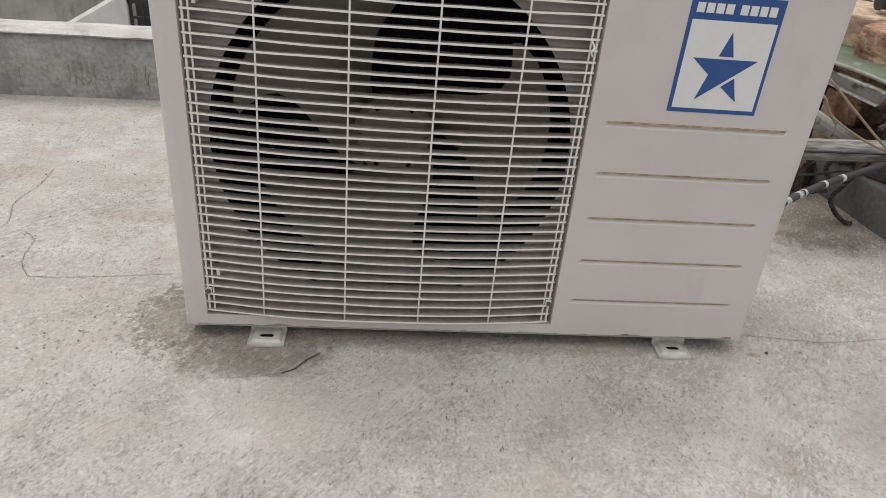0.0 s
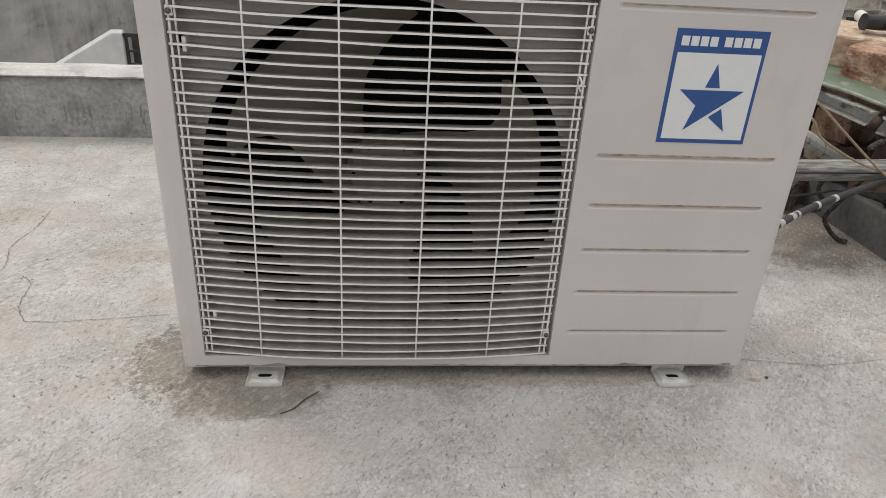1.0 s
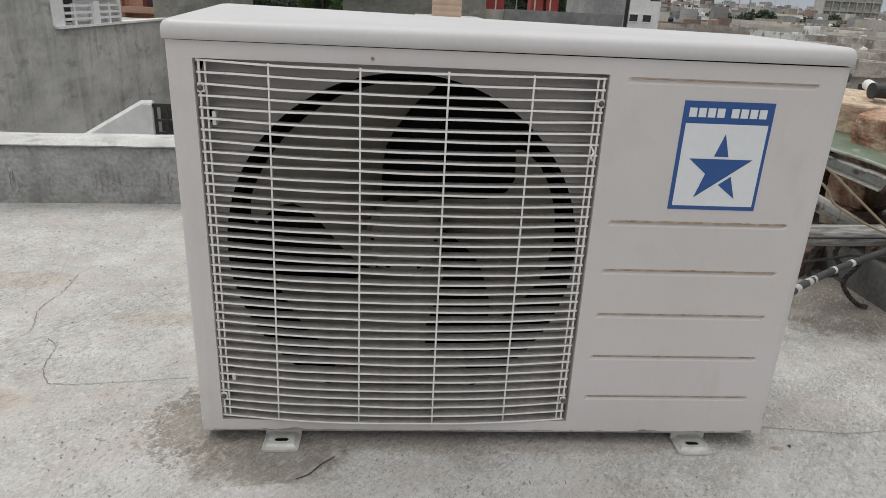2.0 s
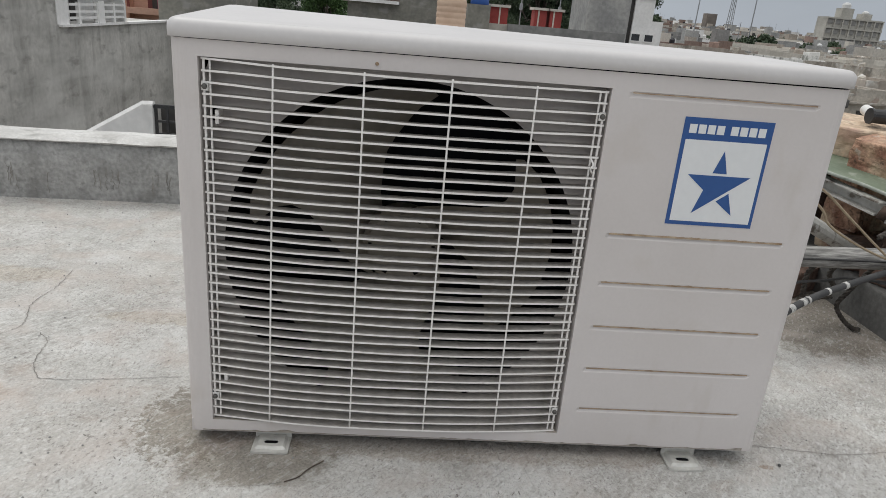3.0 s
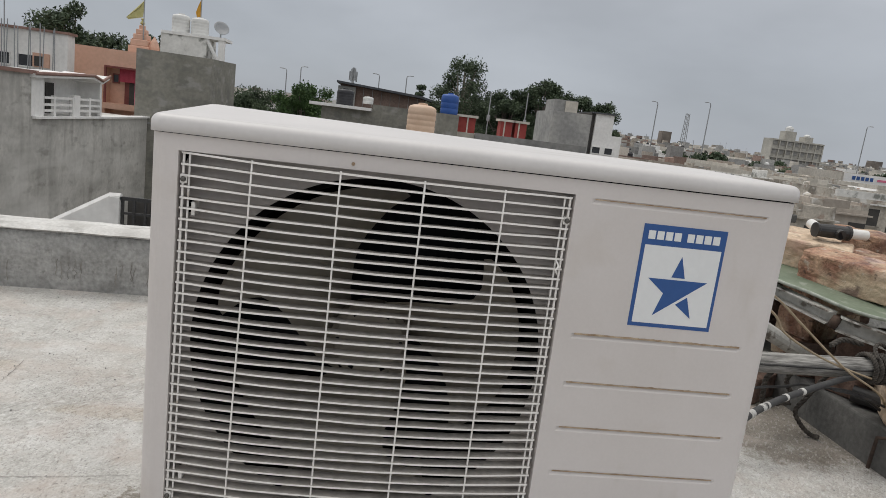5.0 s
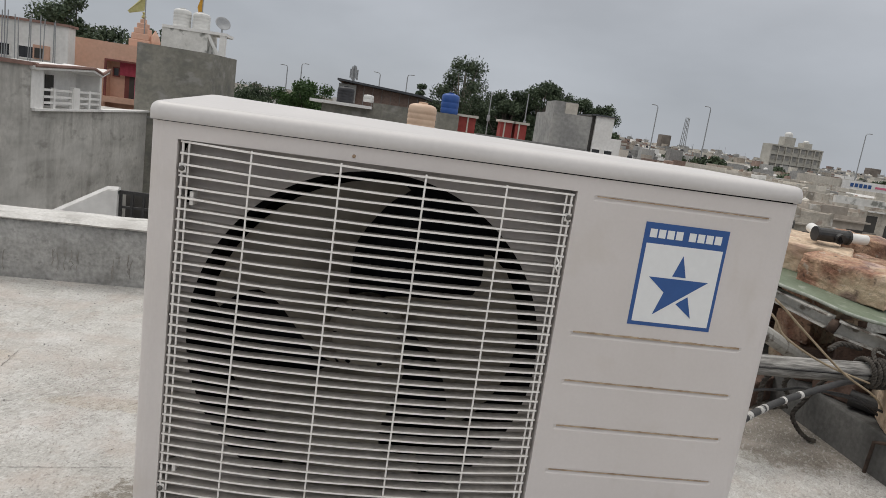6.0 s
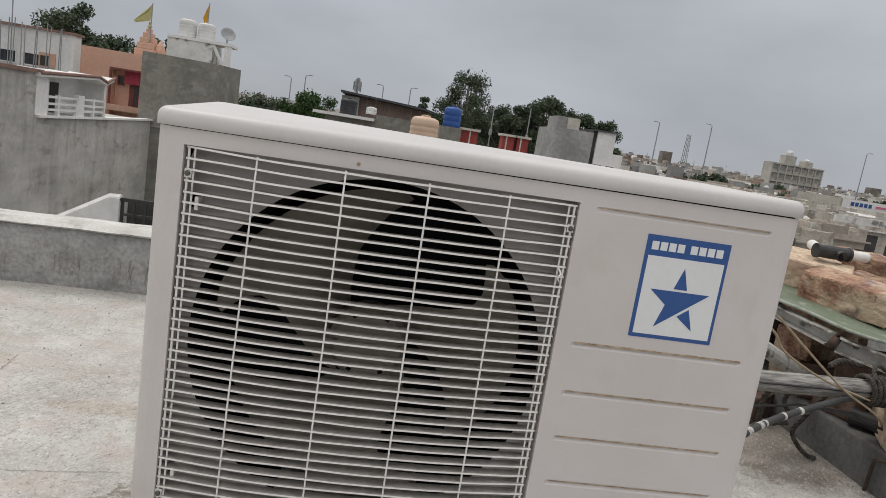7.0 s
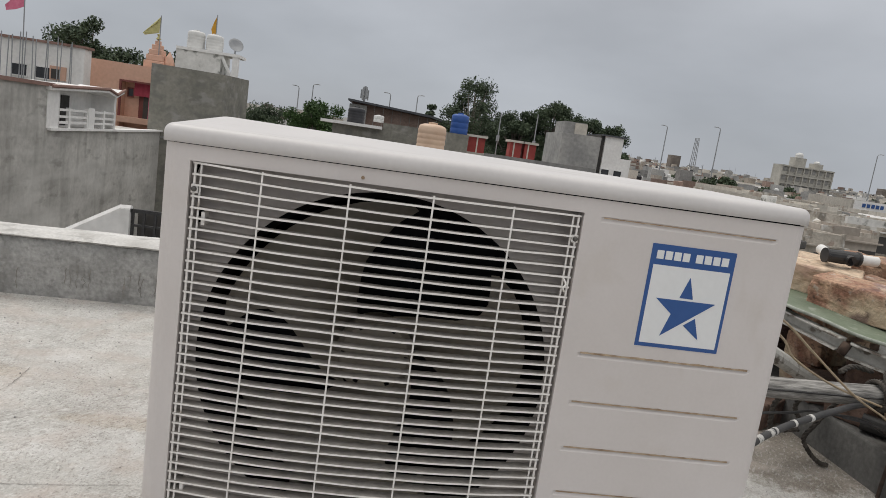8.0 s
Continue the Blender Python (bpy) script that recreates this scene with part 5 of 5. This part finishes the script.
for k, (w, z0, z1) in enumerate(((0.55, 2.4, 2.8), (0.46, 2.8, 3.15), (0.36, 3.15, 3.45), (0.26, 3.45, 3.72), (0.14, 3.72, 3.95))):
    box(-13.45 - w, -13.45 + w, 1.0 - w, 1.0 + w, z0, z1, 0.03, 1, bm)
part("spire", bm, M_pink, temple, "stepped pink spire")
part("finial", lathe([(0.02, 0), (0.14, 0.1), (0.05, 0.25), (0.1, 0.35), (0.01, 0.4)], 10, at=(-13.45, 1.0, 3.95)), M_yellow, temple)
part("pinnacle", lathe([(0.3, 0), (0.3, 0.4), (0.2, 0.7), (0.02, 1.0)], 10, at=(-12.75, 0.9, 2.42)), M_pink, temple)

# white house with standing rods
wh = root("white_house", pose(0, 36, 0), "white house with brown coping and bare rods on its front", "house")
part("wall", poly([(-27, -7), (-27, 3.0), (-16.05, 2.74), (-16.05, -7)], 0, 0.8), M_whitewall, wh)
part("coping", box(-27, -15.95, -0.12, 0.9, 2.74, 2.86), M_coping, wh)
for x0 in (-19.6, -18.4):
    window(wh, x0, x0 + 0.75, 0.95, 1.5, 0)
part("trim", box(-17.7, -16.9, -0.1, 0, 0.95, 1.65), M_pink, wh)
part("niche", box(-17.6, -17.2, -0.14, -0.1, 1.0, 1.5), M_void, wh)
for k in range(13):
    x = -20.0 + k * 0.30 + 0.1 * math.sin(k * 3)
    part("rod", tube([(x, -0.35, 0.4), (x + 0.06 * math.sin(k * 2), -0.3, 3.0 + 0.15 * math.sin(k * 5))], 0.026, 6), M_lamp, wh)

# ---- middle distance ----
hs = root("flat_roof_house", pose(0, 40, 0), "grey flat-roofed house with an overhanging slab", "house")
part("wall", box(-3.4, 3.5, 0, 6, -7, 0.88), M_dark_cement, hs)
part("slab", box(-4.1, -0.45, -0.4, 6.2, 0.88, 1.05), M_whitewall, hs)
part("wall", box(-0.4, 3.5, 0.1, 6, 0.88, 1.30), M_dark_cement, hs)
water_tank(-2.12, 41, 1.05, 0.52, 1.0, M_blacktank, "black water tank on the slab roof")
water_tank(-0.72, 41, 1.30, 0.32, 0.45, M_whitetank, "small white water tank on the slab roof", 2)

shed = root("big_shed", pose(0, 90, 0), "long brown brick shed under a dark sloping roof", "shed")
part("wall", poly([(-5.6, -7), (-5.6, 4.3), (5.0, 3.6), (8.2, 2.9), (8.2, -7)], 0, 14), M_brickwall, shed)
part("end_wall", box(-5.9, -3.6, -0.5, 0, -7, 4.0), M_greywall, shed)
part("roof", poly([(-6.1, 4.35), (-6.1, 4.6), (5.0, 3.95), (8.6, 3.2), (8.6, 2.9), (5.0, 3.65)], -1.2, 15), M_roofsheet, shed)
for k in range(9):
    part("post", box(-2.6 + k * 1.2, -2.54 + k * 1.2, -0.3, -0.2, -7, 4.05 - k * 0.08), M_greywall, shed)

water_tank(1.79, 26, 0.08, 0.57, 1.28, M_beige, "beige ribbed water tank on a rooftop", 5)
tb = root("tank_house", pose(0, 26, 0), "plain low grey house under the beige tank", "house")
part("wall", box(0.6, 3.2, -1, 3, -7, 0.08), M_cement, tb)
water_tank(3.90, 37, 1.24, 0.50, 1.16, M_bluetank, "blue water tank on a concrete plinth", 3)
bb = root("tank_plinth", pose(0, 37, 0), "grey concrete plinth house under the blue tank", "house")
part("wall", box(3.25, 4.45, -0.6, 0.6, -7, 1.24), M_dark_cement, bb)
part("wall", box(3.0, 12.0, 0.7, 5, -7, 0.35), M_cream, bb)
part("parapet", box(5.6, 12.2, 0.4, 0.65, -1, 0.40), M_greywall, bb)


def red_box(x0, x1, y, z0, z1):
    r = root("roof_hut", pose(0, y, 0), "small red-painted rooftop hut with a pale slab", "hut", "red rooftop huts")
    part("wall", box(x0, x1, 0, 1.1, z0 - 1.2, z1), M_redbox, r)
    part("slab", box(x0 - 0.12, x1 + 0.12, -0.12, 1.2, z1, z1 + 0.13), M_cream, r)
    part("pilaster", box(x1 - 0.5, x1 - 0.42, -0.03, 0.0, z0 - 1.0, z1), M_cream, r)
    return r


red_box(4.40, 5.62, 38, 0.6, 1.22)
red_box(7.12, 7.80, 38, 0.6, 1.25)
red_box(7.98, 8.66, 38, 0.6, 1.25)


def mast(x, y, z0, z1, lean=0.0):
    r = root("antenna_mast", pose(x, y, 0), "thin grey rooftop mast", "mast")
    part("pole", tube([(0, 0, z0), (lean, 0, z1)], 0.032, 6), M_lamp, r)
    part("box", box(-0.08, 0.08, -0.1, 0.1, z0 + 0.9, z0 + 1.25), M_lamp, r)


mast(6.55, 39.5, 0.3, 2.9)
mast(9.0, 40.5, 0.3, 3.2)

gh = root("grey_house", pose(0, 45, 0), "stained grey cement house with a white wing", "house")
part("wall", box(11.85, 14.65, 0, 5, -7, 2.55), M_greywall, gh)
part("stair_head", box(12.0, 13.6, 0.4, 3, 2.55, 3.35), M_greywall, gh)
part("stair_head_wing", box(12.75, 13.62, 0.3, 0.5, 2.5, 3.30), M_cream, gh)
part("gap", box(14.66, 14.95, 0.2, 4, -7, 2.75), M_void, gh)
part("wing", box(14.95, 16.25, 0, 4, -7, 2.70), M_whitewall, gh)
part("wing_slab", box(14.7, 16.35, -0.15, 4.1, 2.70, 2.80), M_roofsheet, gh)
part("wing_step", box(16.25, 17.0, 0, 4, -7, 1.3), M_whitewall, gh)
for x in (15.0, 15.9):
    window(gh, x, x + 0.55, 0.0, 0.42, 0)

# unfinished block far off
ap = root("apartment_block", pose(144.0, 220, 0), "grey unfinished apartment block with open bays", "apartment block")
part("wall", box(-9.5, 9.5, 0.6, 6, -7, 10.2), M_apt, ap)
part("roof_house", box(-4.5, -0.5, 1.5, 5, 10.2, 13.2), M_apt, ap)
part("roof_house", box(3.0, 6.0, 1.5, 5, 10.2, 12.0), M_apt, ap)
part("water_tank", lathe([(1.3, 13.2), (1.35, 14.2), (1.1, 14.7), (0.4, 15.0)], 14, at=(-2.5, 3.0, 0)), M_whitetank, ap, "white roof tank")
part("water_tank", lathe([(1.0, 12.0), (1.05, 12.5), (0.4, 12.9)], 14, at=(4.5, 3.0, 0)), M_whitetank, ap, "white roof tank")
part("shop_gap_shade", box(-8.0, 3.0, -0.4, -0.05, -2.0, -0.1), M_void, ap)
for fl in range(5):
    part("floor_slab", box(-9.7, 9.7, 0.0, 0.6, -4 + fl * 3 + 1.7, -4 + fl * 3 + 2.1), M_apt, ap)
    for k in range(7):
        part("bay", box(-9.0 + k * 2.6, -7.3 + k * 2.6, 0.45, 0.59, -4 + fl * 3 + 0.1, -4 + fl * 3 + 1.6), M_bay, ap)
for k in range(8):
    part("column", box(-9.66 + k * 2.7, -9.30 + k * 2.7, 0.05, 0.598, -7, 10.05), M_apt, ap)


def street_lamp(x, y, z, lean=1.0):
    r = root("street_lamp", pose(x, y, -7), "tall grey street lamp", "street lamp", "street lamps")
    part("pole", tube([(0, 0, 0), (0, 0, z + 6.6), (lean * 0.12, 0, z + 6.9), (lean * 0.7, 0, z + 7.0)], [0.13, 0.09, 0.06, 0.05], 6), M_lamp, r)
    part("head", box(min(lean * 0.5, lean * 1.2), max(lean * 0.5, lean * 1.2), -0.15, 0.15, z + 6.93, z + 7.06, 0.04, 1), M_lamp, r)


for x, z, ln in ((50.1, 9.6, -1), (60.2, 10.7, -1), (91.9, 10.3, 1), (-17.0, 6.8, -1), (-14.6, 7.5, 1), (-1.0, 7.9, -1), (3.8, 8.3, 1)):
    street_lamp(x, 120, z, ln)
tw = root("lattice_mast", pose(139.5, 300, -7), "far lattice telecom mast", "mast")
for dx, dy in ((-1, -1), (1, -1), (1, 1), (-1, 1)):
    part("leg", tube([(dx * 1.3, dy * 1.3, 0), (dx * 0.6, dy * 0.6, 26.5)], 0.16, 5), M_lamp, tw)
for k in range(11):
    w, v = 1.3 - 0.6 * k / 11, 1.3 - 0.6 * (k + 1) / 11
    part("brace", tube([(-w, -w, k * 2.4), (v, -v, k * 2.4 + 2.4), (-v, v, k * 2.4 + 2.4)], 0.1, 5), M_lamp, tw)
cell = root("telecom_pole", pose(-7.0, 150, -7), "far slim telecom pole with antenna panels", "mast")
part("pole", tube([(0, 0, 0), (0, 0, 17.4)], [0.45, 0.25], 8), M_lamp, cell)
for k in range(6):
    a = k * math.pi / 3
    part("panel", box(-0.16 + 0.75 * math.cos(a), 0.16 + 0.75 * math.cos(a), -0.1 + 0.75 * math.sin(a), 0.1 + 0.75 * math.sin(a), 14.4 + 0.3 * (k % 2), 16.6 + 0.3 * (k % 3)), M_lamp, cell)


# ---- trees ----
def tree(x, y, zb, h, w, seed, leaf_m, clumps=26, leaves=170, size=0.32, open_=0.5, label="leafy green tree beyond the roofs"):
    rnd = random.Random(seed)
    clumps = int(clumps * 1.7)
    t = root("tree", pose(x, y, zb), label, "tree")
    trunk = bmesh.new()
    tube([(0, 0, 0), (0.1 * w * rnd.uniform(-1, 1), 0, h * 0.3), (0.1 * w * rnd.uniform(-1, 1), 0, h * 0.6), (0, 0, h * 0.85)], [h * 0.028, h * 0.02, h * 0.013, h * 0.004], 7, trunk)
    rng = np.random.default_rng(seed)
    centres = []
    for c in range(clumps):
        f = rnd.random()
        zc = h * (1 - 0.07 - 0.60 * f)
        spread = w * 0.44 * math.sin(math.pi * min(1, (0.14 + f * 0.78))) ** 0.6
        a = rnd.random() * 6.283
        rr = spread * rnd.uniform(open_ * 0.6, 1.0)
        cx, cy = rr * math.cos(a), rr * math.sin(a)
        z0 = h * rnd.uniform(0.3, 0.55)
        tube([(0, 0, min(z0, zc - 0.1)), (cx * 0.5, cy * 0.5, (min(z0, zc) + zc) / 2 + 0.05 * h), (cx, cy, zc)], [h * 0.009, h * 0.006, h * 0.002], 5, trunk)
        centres.append((cx, cy, zc, w * rnd.uniform(0.085, 0.145) * min(1.5, math.sqrt(48 / clumps))))
    part("trunk", trunk, M_bark, t, smooth=True)
    per = int(leaves * 2.4)
    n = per * clumps
    c4 = np.repeat(np.array(centres), per, axis=0)
    d = rng.normal(size=(n, 3)) * (1, 1, 0.8)
    d /= np.linalg.norm(d, axis=1)[:, None]
    mid = c4[:, :3] + d * (c4[:, 3] * rng.random(n) ** 0.6)[:, None]
    s = size * 0.66 * rng.uniform(0.5, 1.3, n)[:, None]
    ax = rng.normal(size=(n, 3))
    ax /= np.linalg.norm(ax, axis=1)[:, None]
    bx = np.cross(ax, rng.normal(size=(n, 3)))
    bx /= np.linalg.norm(bx, axis=1)[:, None]
    quad = np.stack([mid - ax * s * 0.5, mid - bx * s * 0.27, mid + ax * s * 0.55, mid + bx * s * 0.27], axis=1).reshape(-1, 3)
    me = bpy.data.meshes.new("crown")
    me.from_pydata(quad.tolist(), [], np.arange(4 * n).reshape(-1, 4).tolist())
    me.materials.append(leaf_m)
    cr_ = new("crown", me)
    cr_.parent = t
    return t


tree(-6.5, 60, -7, 9.9, 6.6, 1, M_leaf2, 34, 200, 0.34, 0.2, "dense fresh green tree beyond the roofs")
tree(-15.0, 80, -7, 9.2, 8.5, 2, M_leaf, 26, 150, 0.45, 0.3)
tree(-10.6, 84, -7, 8.8, 5.0, 12, M_leaf, 22, 150, 0.45, 0.3)
tree(8.9, 75, -7, 15.6, 9.0, 3, M_leaf, 26, 190, 0.40, 0.7, "tall open eucalyptus tree with gaps in its crown")
tree(15.2, 80, -7, 13.2, 8.6, 4, M_leaf, 44, 190, 0.42, 0.4)
tree(19.3, 80, -7, 14.8, 9.0, 5, M_leaf, 46, 190, 0.42, 0.4)
tree(23.0, 82, -7, 13.8, 8.4, 6, M_leaf, 44, 180, 0.42, 0.4)
tree(26.8, 83, -7, 13.2, 8.4, 7, M_leaf, 42, 180, 0.42, 0.4)
tree(5.1, 92, -7, 13.2, 3.0, 13, M_leaf, 16, 120, 0.45, 0.3)
tree(12.3, 84, -7, 11.8, 8.5, 14, M_leaf, 34, 170, 0.42, 0.3)
tree(17.2, 85, -7, 12.5, 8.5, 15, M_leaf, 34, 170, 0.42, 0.3)
tree(-21.0, 48, -7, 12.9, 7.6, 8, M_leaf, 28, 150, 0.36, 0.5)
tree(-18.3, 50, -7, 11.7, 6.2, 9, M_leaf, 22, 150, 0.36, 0.5)
tree(-15.0, 50, -7, 11.9, 6.0, 10, M_leaf, 22, 150, 0.36, 0.4)

# ---- the town ----
WALLS = [M_cream, M_greywall, M_whitewall, M_stained, M_brickwall, M_moldy, M_tan_wall, M_cream, M_whitewall, M_stained]
NEAR_WALLS = [M_tan_wall, M_greywall, M_cream, M_brickwall, M_greywall]


def town_house(x, y, w, d, top, m, seed):
    rnd = random.Random(seed)
    h = root("town_house", pose(x, y, -7), "plain flat-roofed town house with a roof parapet", "house", "town houses")
    H = top + 7
    b = bmesh.new()
    box(-w / 2, w / 2, 0, d, 0, H - 0.7, bm=b)
    for a in ((-w / 2, w / 2, 0, 0.2), (-w / 2, w / 2, d - 0.2, d), (-w / 2, -w / 2 + 0.2, 0.2, d - 0.2), (w / 2 - 0.2, w / 2, 0.2, d - 0.2)):
        box(*a, H - 0.7, H, bm=b)
    part("wall", b, m, h)
    for k in range(rnd.choice((0, 1, 1, 2))):
        sx, sw = rnd.uniform(-w / 2 + 1.0, w / 2 - 1.0), rnd.uniform(0.7, 1.3)
        part("stair_head", box(sx - sw, sx + sw, d * (0.3 + 0.3 * k), d * (0.55 + 0.3 * k), H - 0.7, H + rnd.uniform(0.5, 1.8)), rnd.choice(NEAR_WALLS), h)
    for k in range(rnd.choice((0, 1, 1, 2))):
        r = rnd.uniform(0.35, 0.6)
        part("water_tank", lathe([(r, H - 0.7), (r, H + 0.4), (r * 0.4, H + 0.65)], 10, at=(rnd.uniform(-w / 2 + 0.8, w / 2 - 0.8), rnd.uniform(0.8, d - 0.8), 0)), rnd.choice((M_blacktank, M_whitetank, M_whitetank)), h)
    if rnd.random() < 0.25:
        px = rnd.uniform(-w / 2, w / 2)
        part("aerial", tube([(px, d * 0.5, H - 0.7), (px, d * 0.5, H + rnd.uniform(1.5, 3.5))], 0.04, 5), M_lamp, h)
    n, nd = max(2, int(w / 1.7)), max(2, int(d / 2.0))
    for fl in (0, 1):
        z = H - 2.6 - fl * 3
        if z < 0.5:
            break
        for k in range(n):
            if rnd.random() < 0.8:
                xx = -w / 2 + (k + 0.5) * w / n
                part("window", box(xx - 0.45, xx + 0.45, -0.06, -0.01, z, z + rnd.choice((1.1, 1.2, 1.9))), M_pane if rnd.random() < 0.6 else M_void, h)
        for k in range(nd):
            if rnd.random() < 0.5:
                yy = (k + 0.5) * d / nd
                part("window", box(-w / 2 - 0.06, -w / 2 - 0.01, yy - 0.45, yy + 0.45, z, z + rnd.choice((1.1, 1.2, 1.9))), M_pane if rnd.random() < 0.6 else M_void, h)
    if rnd.random() < 0.5:
        part("sunshade", box(-w / 2, w / 2, -0.6, -0.07, H - 1.3, H - 1.15), rnd.choice((M_whitewall, M_cream, M_greywall)), h)
    return h


rnd = random.Random(77)
count = 0
for row in range(17):
    y = 62 + row * 10 + row * row * 0.55
    s = 0.36
    while s < 1.0:
        w = rnd.uniform(3.0, 6.5)
        x = y * s + w / 2
        top = -2.6 + (y - 62) * 0.027 + rnd.uniform(-1.0, 1.6) + (0.6 if s < 0.55 else 0)
        if not (row > 13 and 0.56 < s < 0.70):
            town_house(x, y + rnd.uniform(-3, 3), w, rnd.uniform(5, 8), top, rnd.choice(WALLS if row > 2 else NEAR_WALLS), 100 + count)
        count += 1
        s += (w + rnd.uniform(0.2, 3.5)) / y
for k in range(26):
    y = rnd.uniform(110, 230)
    x = y * rnd.uniform(-0.35, 0.36)
    town_house(x, y, rnd.uniform(6, 12), 8, rnd.uniform(-2, 1.2), rnd.choice(WALLS), 500 + k)
bm = bmesh.new()
for k in range(1500):
    y = rnd.uniform(270, 900)
    x = y * rnd.uniform(-0.9, 1.2)
    w = rnd.uniform(4, 10)
    top = rnd.uniform(0.0, 5.5) + (y - 270) * 0.014 + (rnd.random() < 0.06) * rnd.uniform(2, 7)
    box(x - w / 2, x + w / 2, y, y + w, -7, top, bm=bm)
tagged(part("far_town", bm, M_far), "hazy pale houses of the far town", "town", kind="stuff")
for k in range(34):
    y = rnd.uniform(85, 260)
    tree(y * rnd.uniform(0.38, 0.95), y, -7, rnd.uniform(6.6, 8.2) + y * 0.009, rnd.uniform(4, 6.5), 60 + k, M_leaf, 16, 70, 0.8, 0.3, "round dark tree among the town houses")

# nearer roofs at the right
def near_house(x0, x1, y, d, top, m, seed, slab=None):
    """A weathered low house: broken parapet, dark openings, ledges, roof rubble."""
    rnd = random.Random(seed)
    h = root("old_house", pose((x0 + x1) / 2, y, -7), "weathered plastered house with a broken roof parapet and dark openings", "house", "old houses")
    w, H = x1 - x0, top + 7
    part("wall", box(-w / 2, w / 2, 0, d, 0, H - 0.35), m, h)
    xx = -w / 2
    while xx < w / 2 - 0.1:
        step = min(rnd.uniform(0.5, 1.6), w / 2 - xx)
        part("parapet", box(xx, xx + step - 0.01, 0, 0.18, H - 0.35, H - rnd.choice((0.0, 0.0, 0.0, 0.05, 0.16))), slab or rnd.choice((m, M_stained)), h)
        xx += step
    for sx in (-1, 1):
        part("parapet", box(sx * w / 2 - (0.18 if sx > 0 else 0), sx * w / 2 + (0.18 if sx < 0 else 0), 0.19, d, H - 0.35, H - 0.05), m, h)
    part("ledge", box(-w / 2 - 0.1, w / 2 + 0.1, -0.22, -0.005, H - 0.60, H - 0.53), slab or m, h)
    for k in range(max(1, int(w / 1.3))):
        cx = -w / 2 + (k + rnd.uniform(0.3, 0.7)) * w / max(1, int(w / 1.3))
        ww, z0 = rnd.uniform(0.25, 0.45), H - rnd.uniform(1.6, 1.9)
        op = part("window", box(cx - ww, cx + ww, -0.03, -0.004, z0, z0 + rnd.uniform(0.7, 0.95)), M_void, h, "opening, a flat dark box for the shade inside")
        part("sill", box(cx - ww - 0.06, cx + ww + 0.06, -0.14, -0.004, z0 - 0.08, z0 - 0.002), M_stained, op)
    for k in range(int(w * 0.9) + 1):
        px, py, ps = rnd.uniform(-w / 2 + 0.4, w / 2 - 0.4), rnd.uniform(0.6, d - 0.6), rnd.uniform(0.12, 0.38)
        bm = box(-ps, ps, -ps * 0.7, ps * 0.7, 0, ps * rnd.uniform(0.8, 2.2), 0.03, 1)
        for v in bm.verts:
            v.co += noise.noise_vector(v.co * 3 + Vector((k * 5.0, seed, 0))) * 0.12 * (1 if v.co.z > 0.05 else 0)
        ob = part("rubble", bm, rnd.choice((M_stained, M_stained, M_greywall, M_brickwall, M_tan_wall, M_moldy)), h)
        ob.matrix_basis = pose(px, py, H - 0.352, 0, 0, rnd.uniform(0, 90))
    return h


for i, (x0, x1, y, d, top, m, sl) in enumerate(((11.6, 13.0, 19, 4, -0.55, M_stained, None), (13.3, 15.6, 22, 5, -0.25, M_stained, None), (16.2, 19.0, 24.5, 4, -0.70, M_stained, None), (19.3, 22.0, 26.5, 4, -0.45, M_tan_wall, None),
                                                (22.9, 28.5, 30, 5, -0.05, M_stained, M_moldy), (21.4, 24.2, 35, 6, -0.05, M_moldy, None), (25.0, 27.2, 38, 5, -0.30, M_brickwall, None), (27.3, 30.5, 40, 5, -0.55, M_greywall, None),
                                                (27.0, 33.0, 45, 6, 0.12, M_cream, None), (33.6, 40.0, 46, 6, -0.1, M_whitewall, M_cream), (35.5, 42.5, 57, 8, 0.25, M_stained, None), (31.0, 35.2, 56, 8, 0.42, M_cream, None),
                                                (21.0, 30.5, 52, 7, -0.1, M_tan_wall, None), (43.0, 50.0, 58, 7, 0.1, M_tan_wall, M_cream))):
    near_house(x0, x1, y, d, top, m, 950 + i, sl)
sg = root("shop_front", pose(-0.9, 70, 0), "white shop front with a pale signboard", "house")
part("wall", box(53.2, 62, 0, 8, -7, 1.0), M_cream, sg)
board = part("signboard", box(53.4, 61, -0.25, -0.02, -0.45, 0.95), M_whitewall, sg, "white signboard with blurred lettering")
for k in range(5):
    part("letter_bar", box(54.3 + k * 0.55, 54.68 + k * 0.55, -0.30, -0.25, 0.28, 0.70), M_blue, board)
part("letter_bar", box(57.4, 58.9, -0.30, -0.25, 0.36, 0.60), M_pinkcloth, board)
for x0 in (54.0, 56.4, 58.8):
    window(sg, x0, x0 + 1.6, -2.2, -0.8, 0)
pl = root("concrete_stub", pose(7.0, 9.6, -0.9), "broken grey concrete column stub on the next roof", "column")
bm = box(-0.16, 0.16, -0.12, 0.12, -6.1, 1.22)
bmesh.ops.subdivide_edges(bm, edges=[e for e in bm.edges if e.calc_length() > 1], cuts=24)
for v in bm.verts:
    if v.co.z > 0.2:
        v.co.x *= 1.15 - 0.28 * max(0.0, v.co.z - 0.2)
        v.co += noise.noise_vector(v.co * 9) * 0.035
part("column", bm, M_stained, pl)
bm = box(-0.21, 0.22, -0.17, 0.16, 0.66, 0.80, 0.02, 1)
for v in bm.verts:
    v.co += noise.noise_vector(v.co * 7) * 0.03
part("collar", bm, M_kerb, pl)
